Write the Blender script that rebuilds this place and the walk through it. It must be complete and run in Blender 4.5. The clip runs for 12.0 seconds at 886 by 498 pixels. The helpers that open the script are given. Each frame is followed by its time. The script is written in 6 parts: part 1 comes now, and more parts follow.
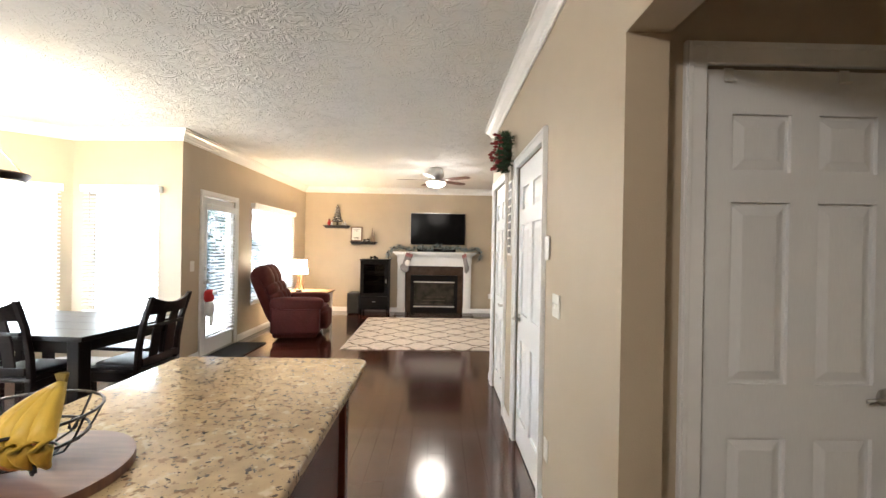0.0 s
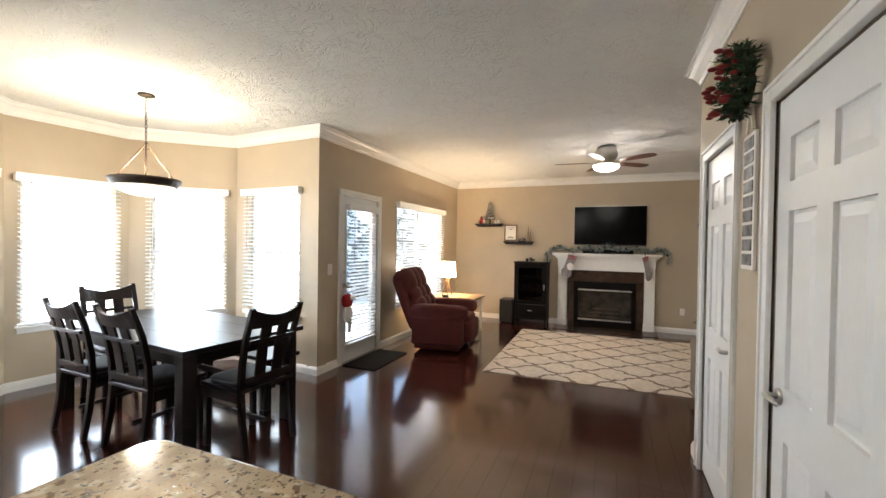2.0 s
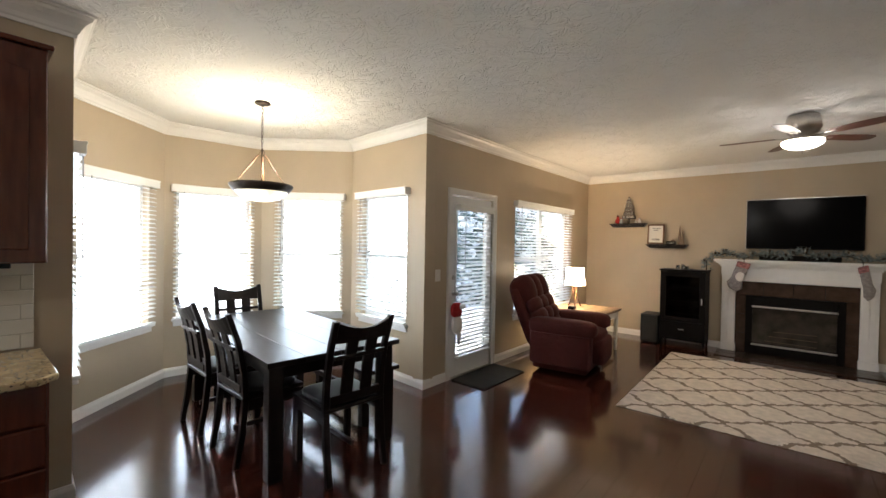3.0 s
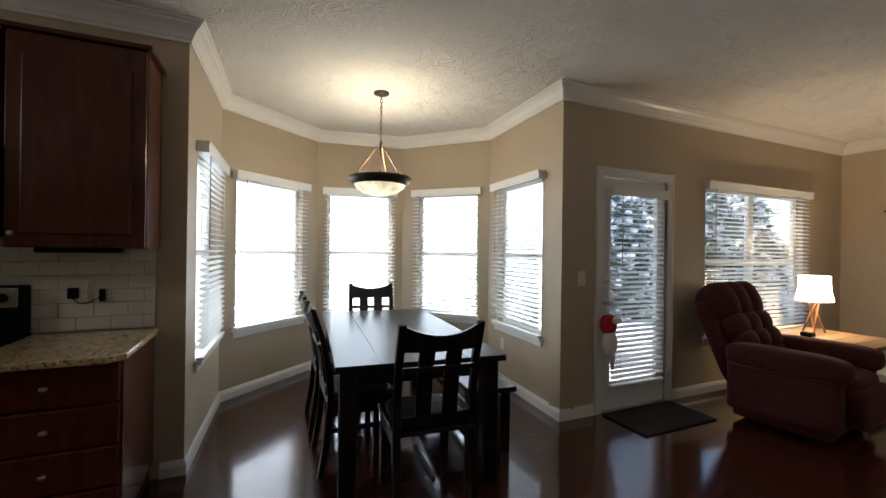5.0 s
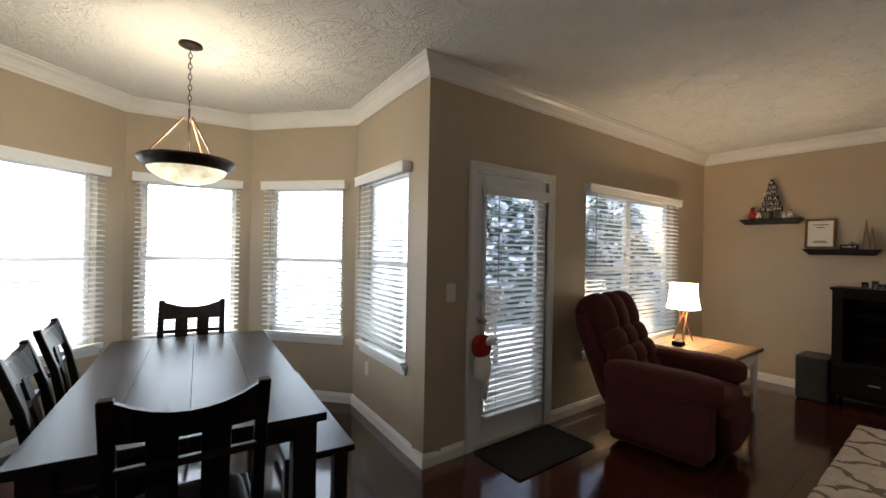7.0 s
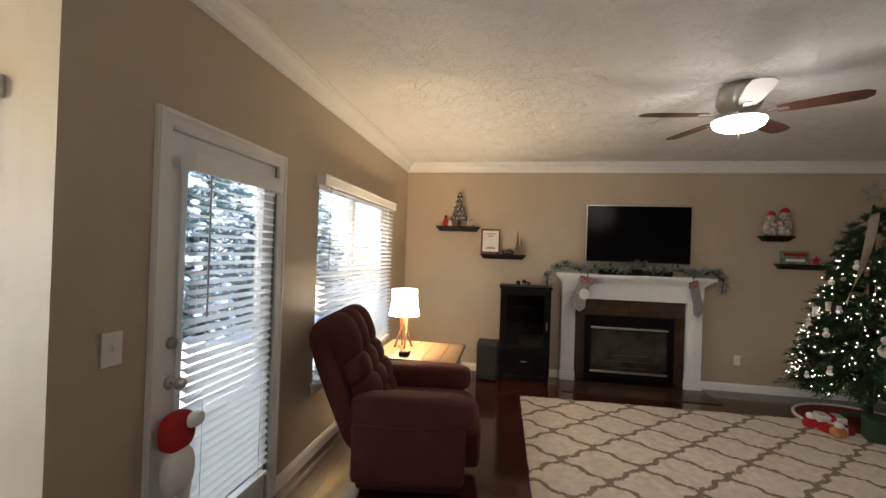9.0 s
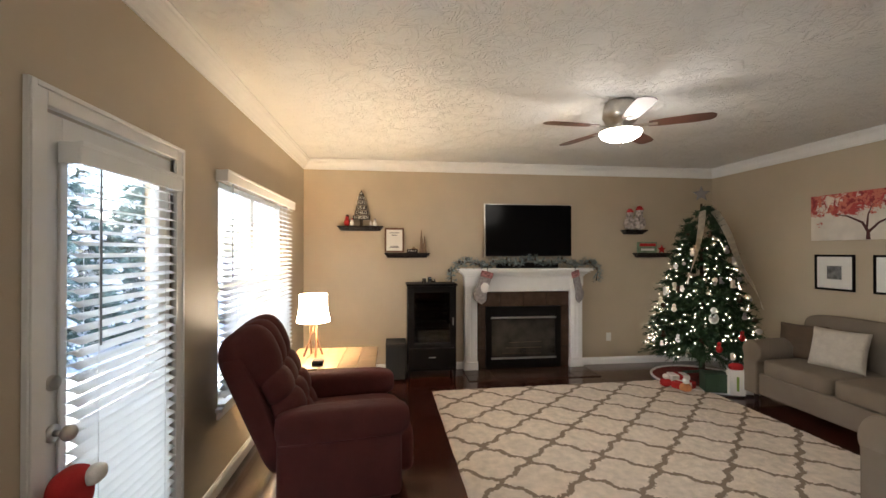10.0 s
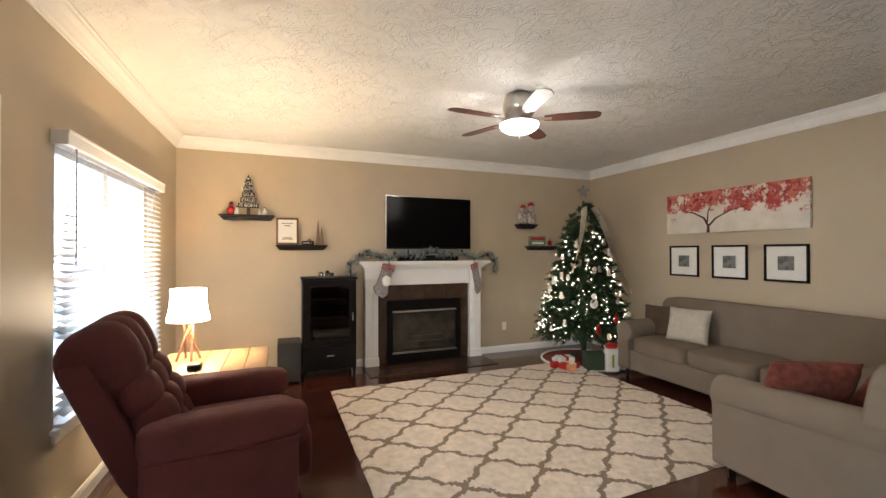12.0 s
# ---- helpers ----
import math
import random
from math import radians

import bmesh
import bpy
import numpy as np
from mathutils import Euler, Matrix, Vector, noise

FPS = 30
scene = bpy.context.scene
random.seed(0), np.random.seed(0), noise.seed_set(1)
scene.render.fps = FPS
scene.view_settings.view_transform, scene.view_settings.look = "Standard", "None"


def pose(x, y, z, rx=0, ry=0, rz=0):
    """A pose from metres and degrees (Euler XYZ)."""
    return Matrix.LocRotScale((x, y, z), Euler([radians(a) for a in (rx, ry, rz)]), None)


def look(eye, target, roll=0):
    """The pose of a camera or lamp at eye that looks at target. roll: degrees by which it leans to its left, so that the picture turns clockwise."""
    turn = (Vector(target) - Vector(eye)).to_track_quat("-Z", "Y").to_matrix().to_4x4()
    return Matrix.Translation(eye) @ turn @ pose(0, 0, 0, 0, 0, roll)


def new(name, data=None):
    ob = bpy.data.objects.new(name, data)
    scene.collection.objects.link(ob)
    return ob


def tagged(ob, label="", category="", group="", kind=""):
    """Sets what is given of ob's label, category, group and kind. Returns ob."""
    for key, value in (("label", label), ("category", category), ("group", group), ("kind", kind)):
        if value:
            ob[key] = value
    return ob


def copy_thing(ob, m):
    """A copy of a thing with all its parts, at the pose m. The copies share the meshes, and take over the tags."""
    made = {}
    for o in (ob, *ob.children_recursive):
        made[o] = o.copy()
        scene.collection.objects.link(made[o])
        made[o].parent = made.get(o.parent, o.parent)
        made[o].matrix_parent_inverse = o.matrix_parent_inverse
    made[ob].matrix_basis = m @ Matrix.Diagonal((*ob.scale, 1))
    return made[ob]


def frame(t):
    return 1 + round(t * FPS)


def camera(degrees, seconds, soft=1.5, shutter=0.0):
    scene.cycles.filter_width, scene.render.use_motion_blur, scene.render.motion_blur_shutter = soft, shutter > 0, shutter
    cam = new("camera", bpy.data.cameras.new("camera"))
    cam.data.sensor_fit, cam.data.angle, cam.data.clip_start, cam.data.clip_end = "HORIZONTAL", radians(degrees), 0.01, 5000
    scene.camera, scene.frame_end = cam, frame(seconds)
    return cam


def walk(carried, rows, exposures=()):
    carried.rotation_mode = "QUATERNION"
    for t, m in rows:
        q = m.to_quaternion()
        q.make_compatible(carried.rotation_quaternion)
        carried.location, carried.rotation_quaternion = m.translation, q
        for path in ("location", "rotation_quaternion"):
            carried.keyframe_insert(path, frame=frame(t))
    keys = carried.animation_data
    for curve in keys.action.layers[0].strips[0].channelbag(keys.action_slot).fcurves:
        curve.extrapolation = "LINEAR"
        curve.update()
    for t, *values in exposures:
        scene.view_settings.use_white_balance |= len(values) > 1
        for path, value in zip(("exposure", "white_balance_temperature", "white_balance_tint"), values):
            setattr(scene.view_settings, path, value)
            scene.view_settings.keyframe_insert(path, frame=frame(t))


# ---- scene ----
cam = camera(94.5, 12.0)
EXPO = [(0, 4.05), (1, 3.75), (2, 3.3), (3, 2.8), (3.7, 2.4), (5.3, 1.8), (6.5, 1.8), (7.5, 1.95), (9.5, 2.95), (12, 3.5)]
PATH = [
    (0, (-0.241, 1.453, 1.43), (-0.218, 3.453, 1.426), 1.0),
    (0.5, (-0.217, 1.641, 1.443), (-0.247, 3.641, 1.432), 0.9),
    (1, (-0.156, 1.93, 1.45), (-0.361, 3.919, 1.436), 0.9),
    (1.5, (-0.162, 2.273, 1.463), (-0.642, 4.214, 1.442), 1.0),
    (2, (-0.229, 2.564, 1.473), (-0.986, 4.414, 1.448), 0.9),
    (2.5, (-0.285, 2.84, 1.452), (-1.319, 4.552, 1.442), 0.7),
    (3, (-0.356, 3.147, 1.501), (-1.651, 4.67, 1.473), 1.0),
    (3.5, (-0.411, 3.381, 1.507), (-1.913, 4.702, 1.48), 0.9),
    (3.7, (-0.456, 3.531, 1.506), (-2.022, 4.776, 1.499), 0.3),
    (5.5, (-0.578, 4.095, 1.359), (-2.437, 4.834, 1.346), 1.0),
    (6, (-0.664, 4.31, 1.381), (-2.526, 5.039, 1.367), 0.9),
    (6.5, (-0.772, 4.508, 1.409), (-2.561, 5.403, 1.411), 1.0),
    (7, (-0.943, 4.658, 1.454), (-2.547, 5.852, 1.461), 1.1),
    (7.5, (-1.148, 4.777, 1.504), (-2.48, 6.268, 1.501), 1.1),
    (7.7, (-1.212, 4.872, 1.505), (-2.448, 6.445, 1.52), 1.8),
    (9.3, (-1.923, 5.179, 1.567), (-2.04, 7.175, 1.579), 0.9),
    (9.5, (-2.01, 5.204, 1.571), (-2.003, 7.204, 1.586), 0.1),
    (10, (-2.072, 5.158, 1.564), (-1.828, 7.143, 1.576), 0.0),
    (10.5, (-2.107, 5.178, 1.53), (-1.649, 7.124, 1.542), -0.1),
    (11, (-2.103, 5.231, 1.492), (-1.502, 7.138, 1.506), -0.2),
    (11.5, (-2.107, 5.28, 1.463), (-1.422, 7.159, 1.478), -0.2),
    (12, (-2.099, 5.284, 1.458), (-1.371, 7.147, 1.473), -0.1),
]
walk(cam, [(t, look(eye, target, roll)) for t, eye, target, roll in PATH],
     exposures=EXPO)

DAY_WATTS = 3.2
# world: overcast winter sky over snow
SUN_EL, SUN_AZ = radians(50), radians(250)
world = bpy.data.worlds.new("sky")
scene.world = world
world.use_nodes = True
wn = world.node_tree
sky = wn.nodes.new("ShaderNodeTexSky")
sky.sky_type = 'NISHITA'
sky.sun_disc = False
sky.sun_elevation, sky.sun_rotation = SUN_EL, SUN_AZ
sky.air_density, sky.dust_density = 1.0, 1.5
wn.nodes["Background"].inputs[1].default_value = 0.15
wn.links.new(sky.outputs[0], wn.nodes["Background"].inputs[0])
sun = new("sun", bpy.data.lights.new("sun", 'SUN'))
sun.data.energy, sun.data.angle, sun.data.color = 1.5, radians(12), (1, .97, .92)
sdir = Vector((math.sin(SUN_AZ) * math.cos(SUN_EL), math.cos(SUN_AZ) * math.cos(SUN_EL), math.sin(SUN_EL)))
sun.matrix_world = look(sdir * 30, (0, 0, 0))


def window_light(m, a, b, z0, z1, watts):
    # daylight standing in the opening of a bay window
    ob = new("window_daylight", bpy.data.lights.new("window_daylight", 'AREA'))
    ob.data.shape, ob.data.size, ob.data.size_y = 'RECTANGLE', b - a, z1 - z0
    ob.data.energy, ob.data.color = watts, (0.82, 0.93, 1.0)
    ob.matrix_world = m @ Matrix.Translation(((a + b) / 2, 0.135, (z0 + z1) / 2)) @ Matrix.Rotation(-math.pi / 2, 4, 'X')
    return ob


# ---- helpers for meshes and materials ----
def material(name, col, rough=0.5, metal=0.0, var=0.12, scale=8.0, bump=0.0, bscale=60.0, spec=0.5, coat=0.0, stretch=(1, 1, 1), per_object=0.0):
    m = bpy.data.materials.new(name)
    m.use_nodes = True
    nt = m.node_tree
    b = nt.nodes["Principled BSDF"]
    tc = nt.nodes.new("ShaderNodeTexCoord")
    mp = nt.nodes.new("ShaderNodeMapping")
    mp.inputs["Scale"].default_value = stretch
    nt.links.new(tc.outputs["Object"], mp.inputs[0])
    n1 = nt.nodes.new("ShaderNodeTexNoise")
    n1.inputs["Scale"].default_value, n1.inputs["Detail"].default_value = scale, 5
    nt.links.new(mp.outputs[0], n1.inputs["Vector"])
    ramp = nt.nodes.new("ShaderNodeValToRGB")
    lo = [c * (1 - var) for c in col]
    hi = [min(1, c * (1 + var)) for c in col]
    ramp.color_ramp.elements[0].position, ramp.color_ramp.elements[1].position = 0.3, 0.7
    ramp.color_ramp.elements[0].color, ramp.color_ramp.elements[1].color = (*lo, 1), (*hi, 1)
    nt.links.new(n1.outputs["Fac"], ramp.inputs[0])
    out = ramp.outputs[0]
    if per_object:
        oi = nt.nodes.new("ShaderNodeObjectInfo")
        mr = nt.nodes.new("ShaderNodeMapRange")
        mr.inputs[3].default_value, mr.inputs[4].default_value = 1 - per_object, 1 + per_object
        nt.links.new(oi.outputs["Random"], mr.inputs[0])
        hs = nt.nodes.new("ShaderNodeHueSaturation")
        nt.links.new(mr.outputs[0], hs.inputs["Value"])
        nt.links.new(out, hs.inputs["Color"])
        out = hs.outputs[0]
    nt.links.new(out, b.inputs["Base Color"])
    b.inputs["Roughness"].default_value, b.inputs["Metallic"].default_value = rough, metal
    b.inputs["Specular IOR Level"].default_value = spec
    b.inputs["Coat Weight"].default_value = coat
    b.inputs["Coat Roughness"].default_value = 0.08
    if bump:
        n2 = nt.nodes.new("ShaderNodeTexNoise")
        n2.inputs["Scale"].default_value, n2.inputs["Detail"].default_value = bscale, 6
        nt.links.new(mp.outputs[0], n2.inputs["Vector"])
        bp = nt.nodes.new("ShaderNodeBump")
        bp.inputs["Strength"].default_value, bp.inputs["Distance"].default_value = bump, 0.01
        nt.links.new(n2.outputs["Fac"], bp.inputs["Height"])
        nt.links.new(bp.outputs[0], b.inputs["Normal"])
    return m


def glow(name, col, strength, var=0.04, scale=8):
    m = material(name, col, 0.4, var=var, scale=scale)
    b = m.node_tree.nodes["Principled BSDF"]
    m.node_tree.links.new(b.inputs["Base Color"].links[0].from_socket, b.inputs["Emission Color"])
    b.inputs["Emission Strength"].default_value = strength
    return m


def box(bm, x0, x1, y0, y1, z0, z1, m=None):
    r = bmesh.ops.create_cube(bm, size=1)
    t = Matrix.Translation(((x0 + x1) / 2, (y0 + y1) / 2, (z0 + z1) / 2)) @ Matrix.Diagonal((abs(x1 - x0), abs(y1 - y0), abs(z1 - z0), 1))
    bmesh.ops.transform(bm, matrix=(m @ t) if m else t, verts=r["verts"])
    return r["verts"]


def soft(bm, width, seg=2):
    bmesh.ops.bevel(bm, geom=bm.edges[:], offset=width, segments=seg, profile=0.5, affect='EDGES', clamp_overlap=True)
    return bm


def bbox(x0, x1, y0, y1, z0, z1, bev=0.004, seg=2, m=None):
    bm = bmesh.new()
    box(bm, x0, x1, y0, y1, z0, z1, m)
    return soft(bm, bev, seg) if bev else bm


def cyl(bm, p, q, r0, r1=None, seg=16, caps=True):
    p, q = Vector(p), Vector(q)
    d = q - p
    r = bmesh.ops.create_cone(bm, cap_ends=caps, segments=seg, radius1=r0, radius2=r0 if r1 is None else r1, depth=d.length)
    bmesh.ops.transform(bm, matrix=Matrix.Translation((p + q) / 2) @ d.to_track_quat('Z', 'Y').to_matrix().to_4x4(), verts=r["verts"])
    return r["verts"]


def ccyl(p, q, r0, r1=None, seg=16):
    bm = bmesh.new()
    cyl(bm, p, q, r0, r1, seg)
    return bm


def ball(bm, c, r, u=12, v=8, sc=(1, 1, 1), rot=None):
    s = bmesh.ops.create_uvsphere(bm, u_segments=u, v_segments=v, radius=r)
    mm = Matrix.Translation(c) @ (rot or Matrix()) @ Matrix.Diagonal((*sc, 1))
    bmesh.ops.transform(bm, matrix=mm, verts=s["verts"])
    return s["verts"]


def balls(items, u=7, v=5):
    # many small balls in one mesh: (centre, radius, squash)
    t = bmesh.new()
    ball(t, (0, 0, 0), 1, u, v)
    t.verts.index_update()
    base = np.array([p.co for p in t.verts])
    faces = [[q.index for q in f.verts] for f in t.faces]
    t.free()
    verts, polys = [], []
    for c, r, sq in items:
        o = len(verts)
        verts.extend((base * np.array([r, r, r * sq]) + np.array(c)).tolist())
        polys.extend([[o + i for i in f] for f in faces])
    me = bpy.data.meshes.new("balls")
    me.from_pydata(verts, [], polys)
    bm = bmesh.new()
    bm.from_mesh(me)
    bpy.data.meshes.remove(me)
    return bm


def lathe(profile, seg=32):
    bm = bmesh.new()
    rings = []
    for r, z in profile:
        rings.append([bm.verts.new((r * math.cos(2 * math.pi * i / seg), r * math.sin(2 * math.pi * i / seg), z)) for i in range(seg)])
    for a, b in zip(rings, rings[1:]):
        for i in range(seg):
            bm.faces.new((a[i], a[(i + 1) % seg], b[(i + 1) % seg], b[i]))
    return bm


def slab(points, z0, z1, bev=0.0, seg=2):
    bm = bmesh.new()
    f = bm.faces.new([bm.verts.new((x, y, z0)) for x, y in points])
    r = bmesh.ops.extrude_face_region(bm, geom=[f])
    for v in r["geom"]:
        if isinstance(v, bmesh.types.BMVert):
            v.co.z = z1
    bmesh.ops.recalc_face_normals(bm, faces=bm.faces[:])
    return soft(bm, bev, seg) if bev else bm


def tube(points, r, seg=8, closed=False):
    bm = bmesh.new()
    pts = [Vector(p) for p in points]
    rings = []
    n = len(pts)
    for i, p in enumerate(pts):
        a = pts[(i - 1) % n] if (closed or i) else p
        b = pts[(i + 1) % n] if (closed or i < n - 1) else p
        q = (b - a).to_track_quat('Z', 'Y')
        rr = r(i / max(1, n - 1)) if callable(r) else r
        rings.append([bm.verts.new(p + q @ Vector((rr * math.cos(2 * math.pi * k / seg), rr * math.sin(2 * math.pi * k / seg), 0))) for k in range(seg)])
    for i in range(n if closed else n - 1):
        a, b = rings[i], rings[(i + 1) % n]
        for k in range(seg):
            bm.faces.new((a[k], a[(k + 1) % seg], b[(k + 1) % seg], b[k]))
    if not closed:
        bm.faces.new(rings[0][::-1])
        bm.faces.new(rings[-1])
    return bm


def mesh_of(name, bm, mat, smooth=False):
    bmesh.ops.recalc_face_normals(bm, faces=bm.faces[:])
    me = bpy.data.meshes.new(name)
    bm.to_mesh(me)
    bm.free()
    if mat:
        me.materials.append(mat)
    if smooth:
        me.polygons.foreach_set("use_smooth", [True] * len(me.polygons))
    return me


def part(name, bm, mat, parent=None, label="", smooth=False):
    ob = new(name, mesh_of(name, bm, mat, smooth))
    ob.parent = parent
    if label:
        ob["label"] = label
    return ob


def thing(name, m, label, category, group="", kind=""):
    ob = new(name)
    ob.empty_display_size = 0.1
    ob.matrix_world = m
    return tagged(ob, label, category, group, kind)


def struct(name, bm, mat, label, category="", smooth=False):
    return tagged(part(name, bm, mat, None, "", smooth), label, category or name.split("_")[0], kind="structure")


# ---- materials ----
paint_wall = material("tan wall paint", (0.46, 0.378, 0.275), 0.5, var=0.03, scale=3, bump=0.12, bscale=180)
white_trim = material("white gloss trim paint", (0.80, 0.79, 0.77), 0.32, var=0.02, scale=12, bump=0.03, bscale=40)
door_white = material("white door paint", (0.78, 0.78, 0.77), 0.35, var=0.02, scale=20, bump=0.06, bscale=30, stretch=(12, 12, 1))
vinyl = material("white vinyl blind", (0.82, 0.83, 0.82), 0.4, var=0.02)
nickel = material("brushed nickel", (0.55, 0.53, 0.50), 0.3, 1.0, var=0.08, scale=40)
black_metal = material("black metal", (0.015, 0.014, 0.014), 0.4, 0.3)
espresso = material("espresso stained wood", (0.009, 0.005, 0.0045), 0.34, var=0.35, scale=14, bump=0.05, bscale=60, stretch=(1, 1, 6), spec=0.32)
snow = material("snow", (0.82, 0.84, 0.87), 0.8, var=0.04, scale=1.5, bump=0.4, bscale=3)


def ceiling_material():
    m = material("stomped ceiling texture", (0.80, 0.79, 0.77), 0.85, var=0.015, scale=2)
    nt = m.node_tree
    b = nt.nodes["Principled BSDF"]
    tc = nt.nodes.new("ShaderNodeTexCoord")
    ds = nt.nodes.new("ShaderNodeTexNoise")
    ds.inputs["Scale"].default_value = 6
    ad = nt.nodes.new("ShaderNodeVectorMath")
    ad.operation = 'MULTIPLY_ADD'
    ad.inputs[1].default_value = (0.35, 0.35, 0)
    nt.links.new(tc.outputs["Object"], ds.inputs["Vector"])
    nt.links.new(ds.outputs["Color"], ad.inputs[0])
    nt.links.new(tc.outputs["Object"], ad.inputs[2])
    vo = nt.nodes.new("ShaderNodeTexVoronoi")
    vo.feature = 'SMOOTH_F1'
    vo.inputs["Scale"].default_value, vo.inputs["Smoothness"].default_value = 6.5, 0.3
    no = nt.nodes.new("ShaderNodeTexNoise")
    no.inputs["Scale"].default_value, no.inputs["Detail"].default_value, no.inputs["Distortion"].default_value = 21, 3, 1.4
    nt.links.new(ad.outputs[0], vo.inputs["Vector"])
    nt.links.new(ad.outputs[0], no.inputs["Vector"])
    r = nt.nodes.new("ShaderNodeValToRGB")
    r.color_ramp.elements[0].position, r.color_ramp.elements[1].position = 0.45, 0.62
    nt.links.new(no.outputs["Fac"], r.inputs[0])
    mx = nt.nodes.new("ShaderNodeMath")
    mx.operation = 'MULTIPLY'
    nt.links.new(vo.outputs["Distance"], mx.inputs[0])
    nt.links.new(r.outputs[0], mx.inputs[1])
    bp = nt.nodes.new("ShaderNodeBump")
    bp.inputs["Strength"].default_value, bp.inputs["Distance"].default_value = 0.85, 0.012
    nt.links.new(mx.outputs[0], bp.inputs["Height"])
    nt.links.new(bp.outputs[0], b.inputs["Normal"])
    return m


def glass_material(name, rough=0.0, tint=(1, 1, 1)):
    m = bpy.data.materials.new(name)
    m.use_nodes = True
    b = m.node_tree.nodes["Principled BSDF"]
    b.inputs["Base Color"].default_value = (*tint, 1)
    b.inputs["Transmission Weight"].default_value, b.inputs["Roughness"].default_value = 1, rough
    b.inputs["IOR"].default_value = 1.45
    return m


clear_glass = glass_material("clear glass")
floor_wood = material("cherry floor boards", (0.050, 0.0125, 0.0075), 0.15, var=0.3, scale=9, bump=0.02, bscale=30, stretch=(6, 0.8, 1), coat=0.4, per_object=0.06)

# ---- plan ----
CEIL = 2.74
WX, EX, FY = -3.2, 2.52, 10.56
HX, HY = 0.347, 5.935
KX, BY = -3.45, -1.6
BAY = [(KX, 3.555), (-4.672, 3.634), (-5.487, 4.556), (-5.36, 5.553), (-4.523, 6.294), (WX, 6.205)]
TH = 0.14


def frame_of(p, q):
    d = (Vector(q) - Vector(p)).normalized()
    return Matrix.Translation((p[0], p[1], 0)) @ Matrix.Rotation(math.atan2(d.y, d.x), 4, 'Z'), (Vector(q) - Vector(p)).length


def wall(name, p, q, openings=(), label="tan painted plaster wall", ext0=0.0, ext1=0.0, th=TH):
    # local x runs along the wall, the room lies at local -y
    m, length = frame_of(p, q)
    bm = bmesh.new()
    u = -ext0
    for a, b, z0, z1 in sorted(openings):
        box(bm, u, a, 0, th, 0, CEIL)
        if z0 > 0:
            box(bm, a, b, 0, th, 0, z0)
        box(bm, a, b, 0, th, z1, CEIL)
        u = b
    box(bm, u, length + ext1, 0, th, 0, CEIL)
    bm.transform(m)
    return struct(name, bm, paint_wall, label, "wall")


# openings: u0, u1, z0, z1
WIN_BAY = [(0.263, 1.118), (0.16, 1.0), (0.11, 0.877), (0.207, 0.985), (0.21, 1.045)]
WZ0, WZ1 = 0.62, 2.05
wall("wall_kitchen", (KX, BY), BAY[0])
for i in range(5):
    a, b = WIN_BAY[i]
    wall("wall_bay_%d" % (i + 1), BAY[i], BAY[i + 1], [(a, b, WZ0, WZ1)], ext0=0.1 if i else 0, ext1=0.1 if i < 4 else 0)
LWIN = (7.985 - BAY[5][1], 9.72 - BAY[5][1])
PDOOR = (6.63 - BAY[5][1], 7.435 - BAY[5][1])
wall("wall_west", BAY[5], (WX, FY), [(PDOOR[0], PDOOR[1], 0, 2.04), (LWIN[0], LWIN[1], 0.55, 2.05)], ext1=TH)
wall("wall_north", (WX, FY), (EX, FY), ext1=TH)
wall("wall_east", (EX, FY), (EX, HY), ext1=TH)
wall("wall_south_living", (EX, HY), (HX + TH, HY))
C1, C2 = (3.75, 4.50), (5.02, 5.716)
wall("wall_hall", (HX, HY), (HX, BY), [(HY - C2[1], HY - C2[0], 0, 2.04), (HY - C1[1], HY - C1[0], 0, 2.04), (HY - 2.755, HY - 1.1, 0, 2.13)])
wall("wall_kitchen_south", (HX, BY), (KX, BY))
# recess beside the kitchen, closets behind the hall doors
RY, RX = 2.87, 1.7
PD = (0.675, 1.415)
wall("wall_recess_north", (HX + TH, RY), (RX, RY), [(PD[0] - HX - TH, PD[1] - HX - TH, 0, 2.085)])
wall("wall_recess_east", (RX, RY), (RX, 0.8))
wall("wall_recess_south", (RX, 0.8), (HX + TH, 0.8))

ceil_bm = bmesh.new()
box(ceil_bm, -5.7, EX + 0.3, BY - 0.2, FY + 0.3, CEIL, CEIL + 0.15)
struct("ceiling", ceil_bm, ceiling_material(), "white ceiling with a stomped plaster texture")
fl = bmesh.new()
box(fl, -3.52, EX + 0.1, BY - 0.1, FY + 0.1, -0.12, -0.012)
box(fl, -5.6, -3.52, 3.5, 6.4, -0.12, -0.012)
floor = struct("floor", fl, material("dark floor bed", (0.02, 0.008, 0.006), 0.6), "dark cherry hardwood floor, glossy", "floor")


# ---- trim swept along the walls ----
def sweep(profile, path, closed=False):
    bm = bmesh.new()
    pts = [Vector(p) for p in path]
    n = len(pts)
    rings = []
    for i, p in enumerate(pts):
        dirs = []
        if closed or i > 0:
            dirs.append((p - pts[(i - 1) % n]).normalized())
        if closed or i < n - 1:
            dirs.append((pts[(i + 1) % n] - p).normalized())
        norms = [Vector((d.y, -d.x)) for d in dirs]
        mm = sum(norms, Vector((0, 0))).normalized()
        k = 1 / max(0.3, mm.dot(norms[0]))
        rings.append([bm.verts.new((p.x + mm.x * k * o, p.y + mm.y * k * o, z)) for o, z in profile])
    m = len(profile)
    for i in range(n if closed else n - 1):
        a, b = rings[i], rings[(i + 1) % n]
        for j in range(m - 1):
            bm.faces.new((a[j], a[j + 1], b[j + 1], b[j]))
    if not closed:
        bm.faces.new(rings[0])
        bm.faces.new(rings[-1][::-1])
    return bm


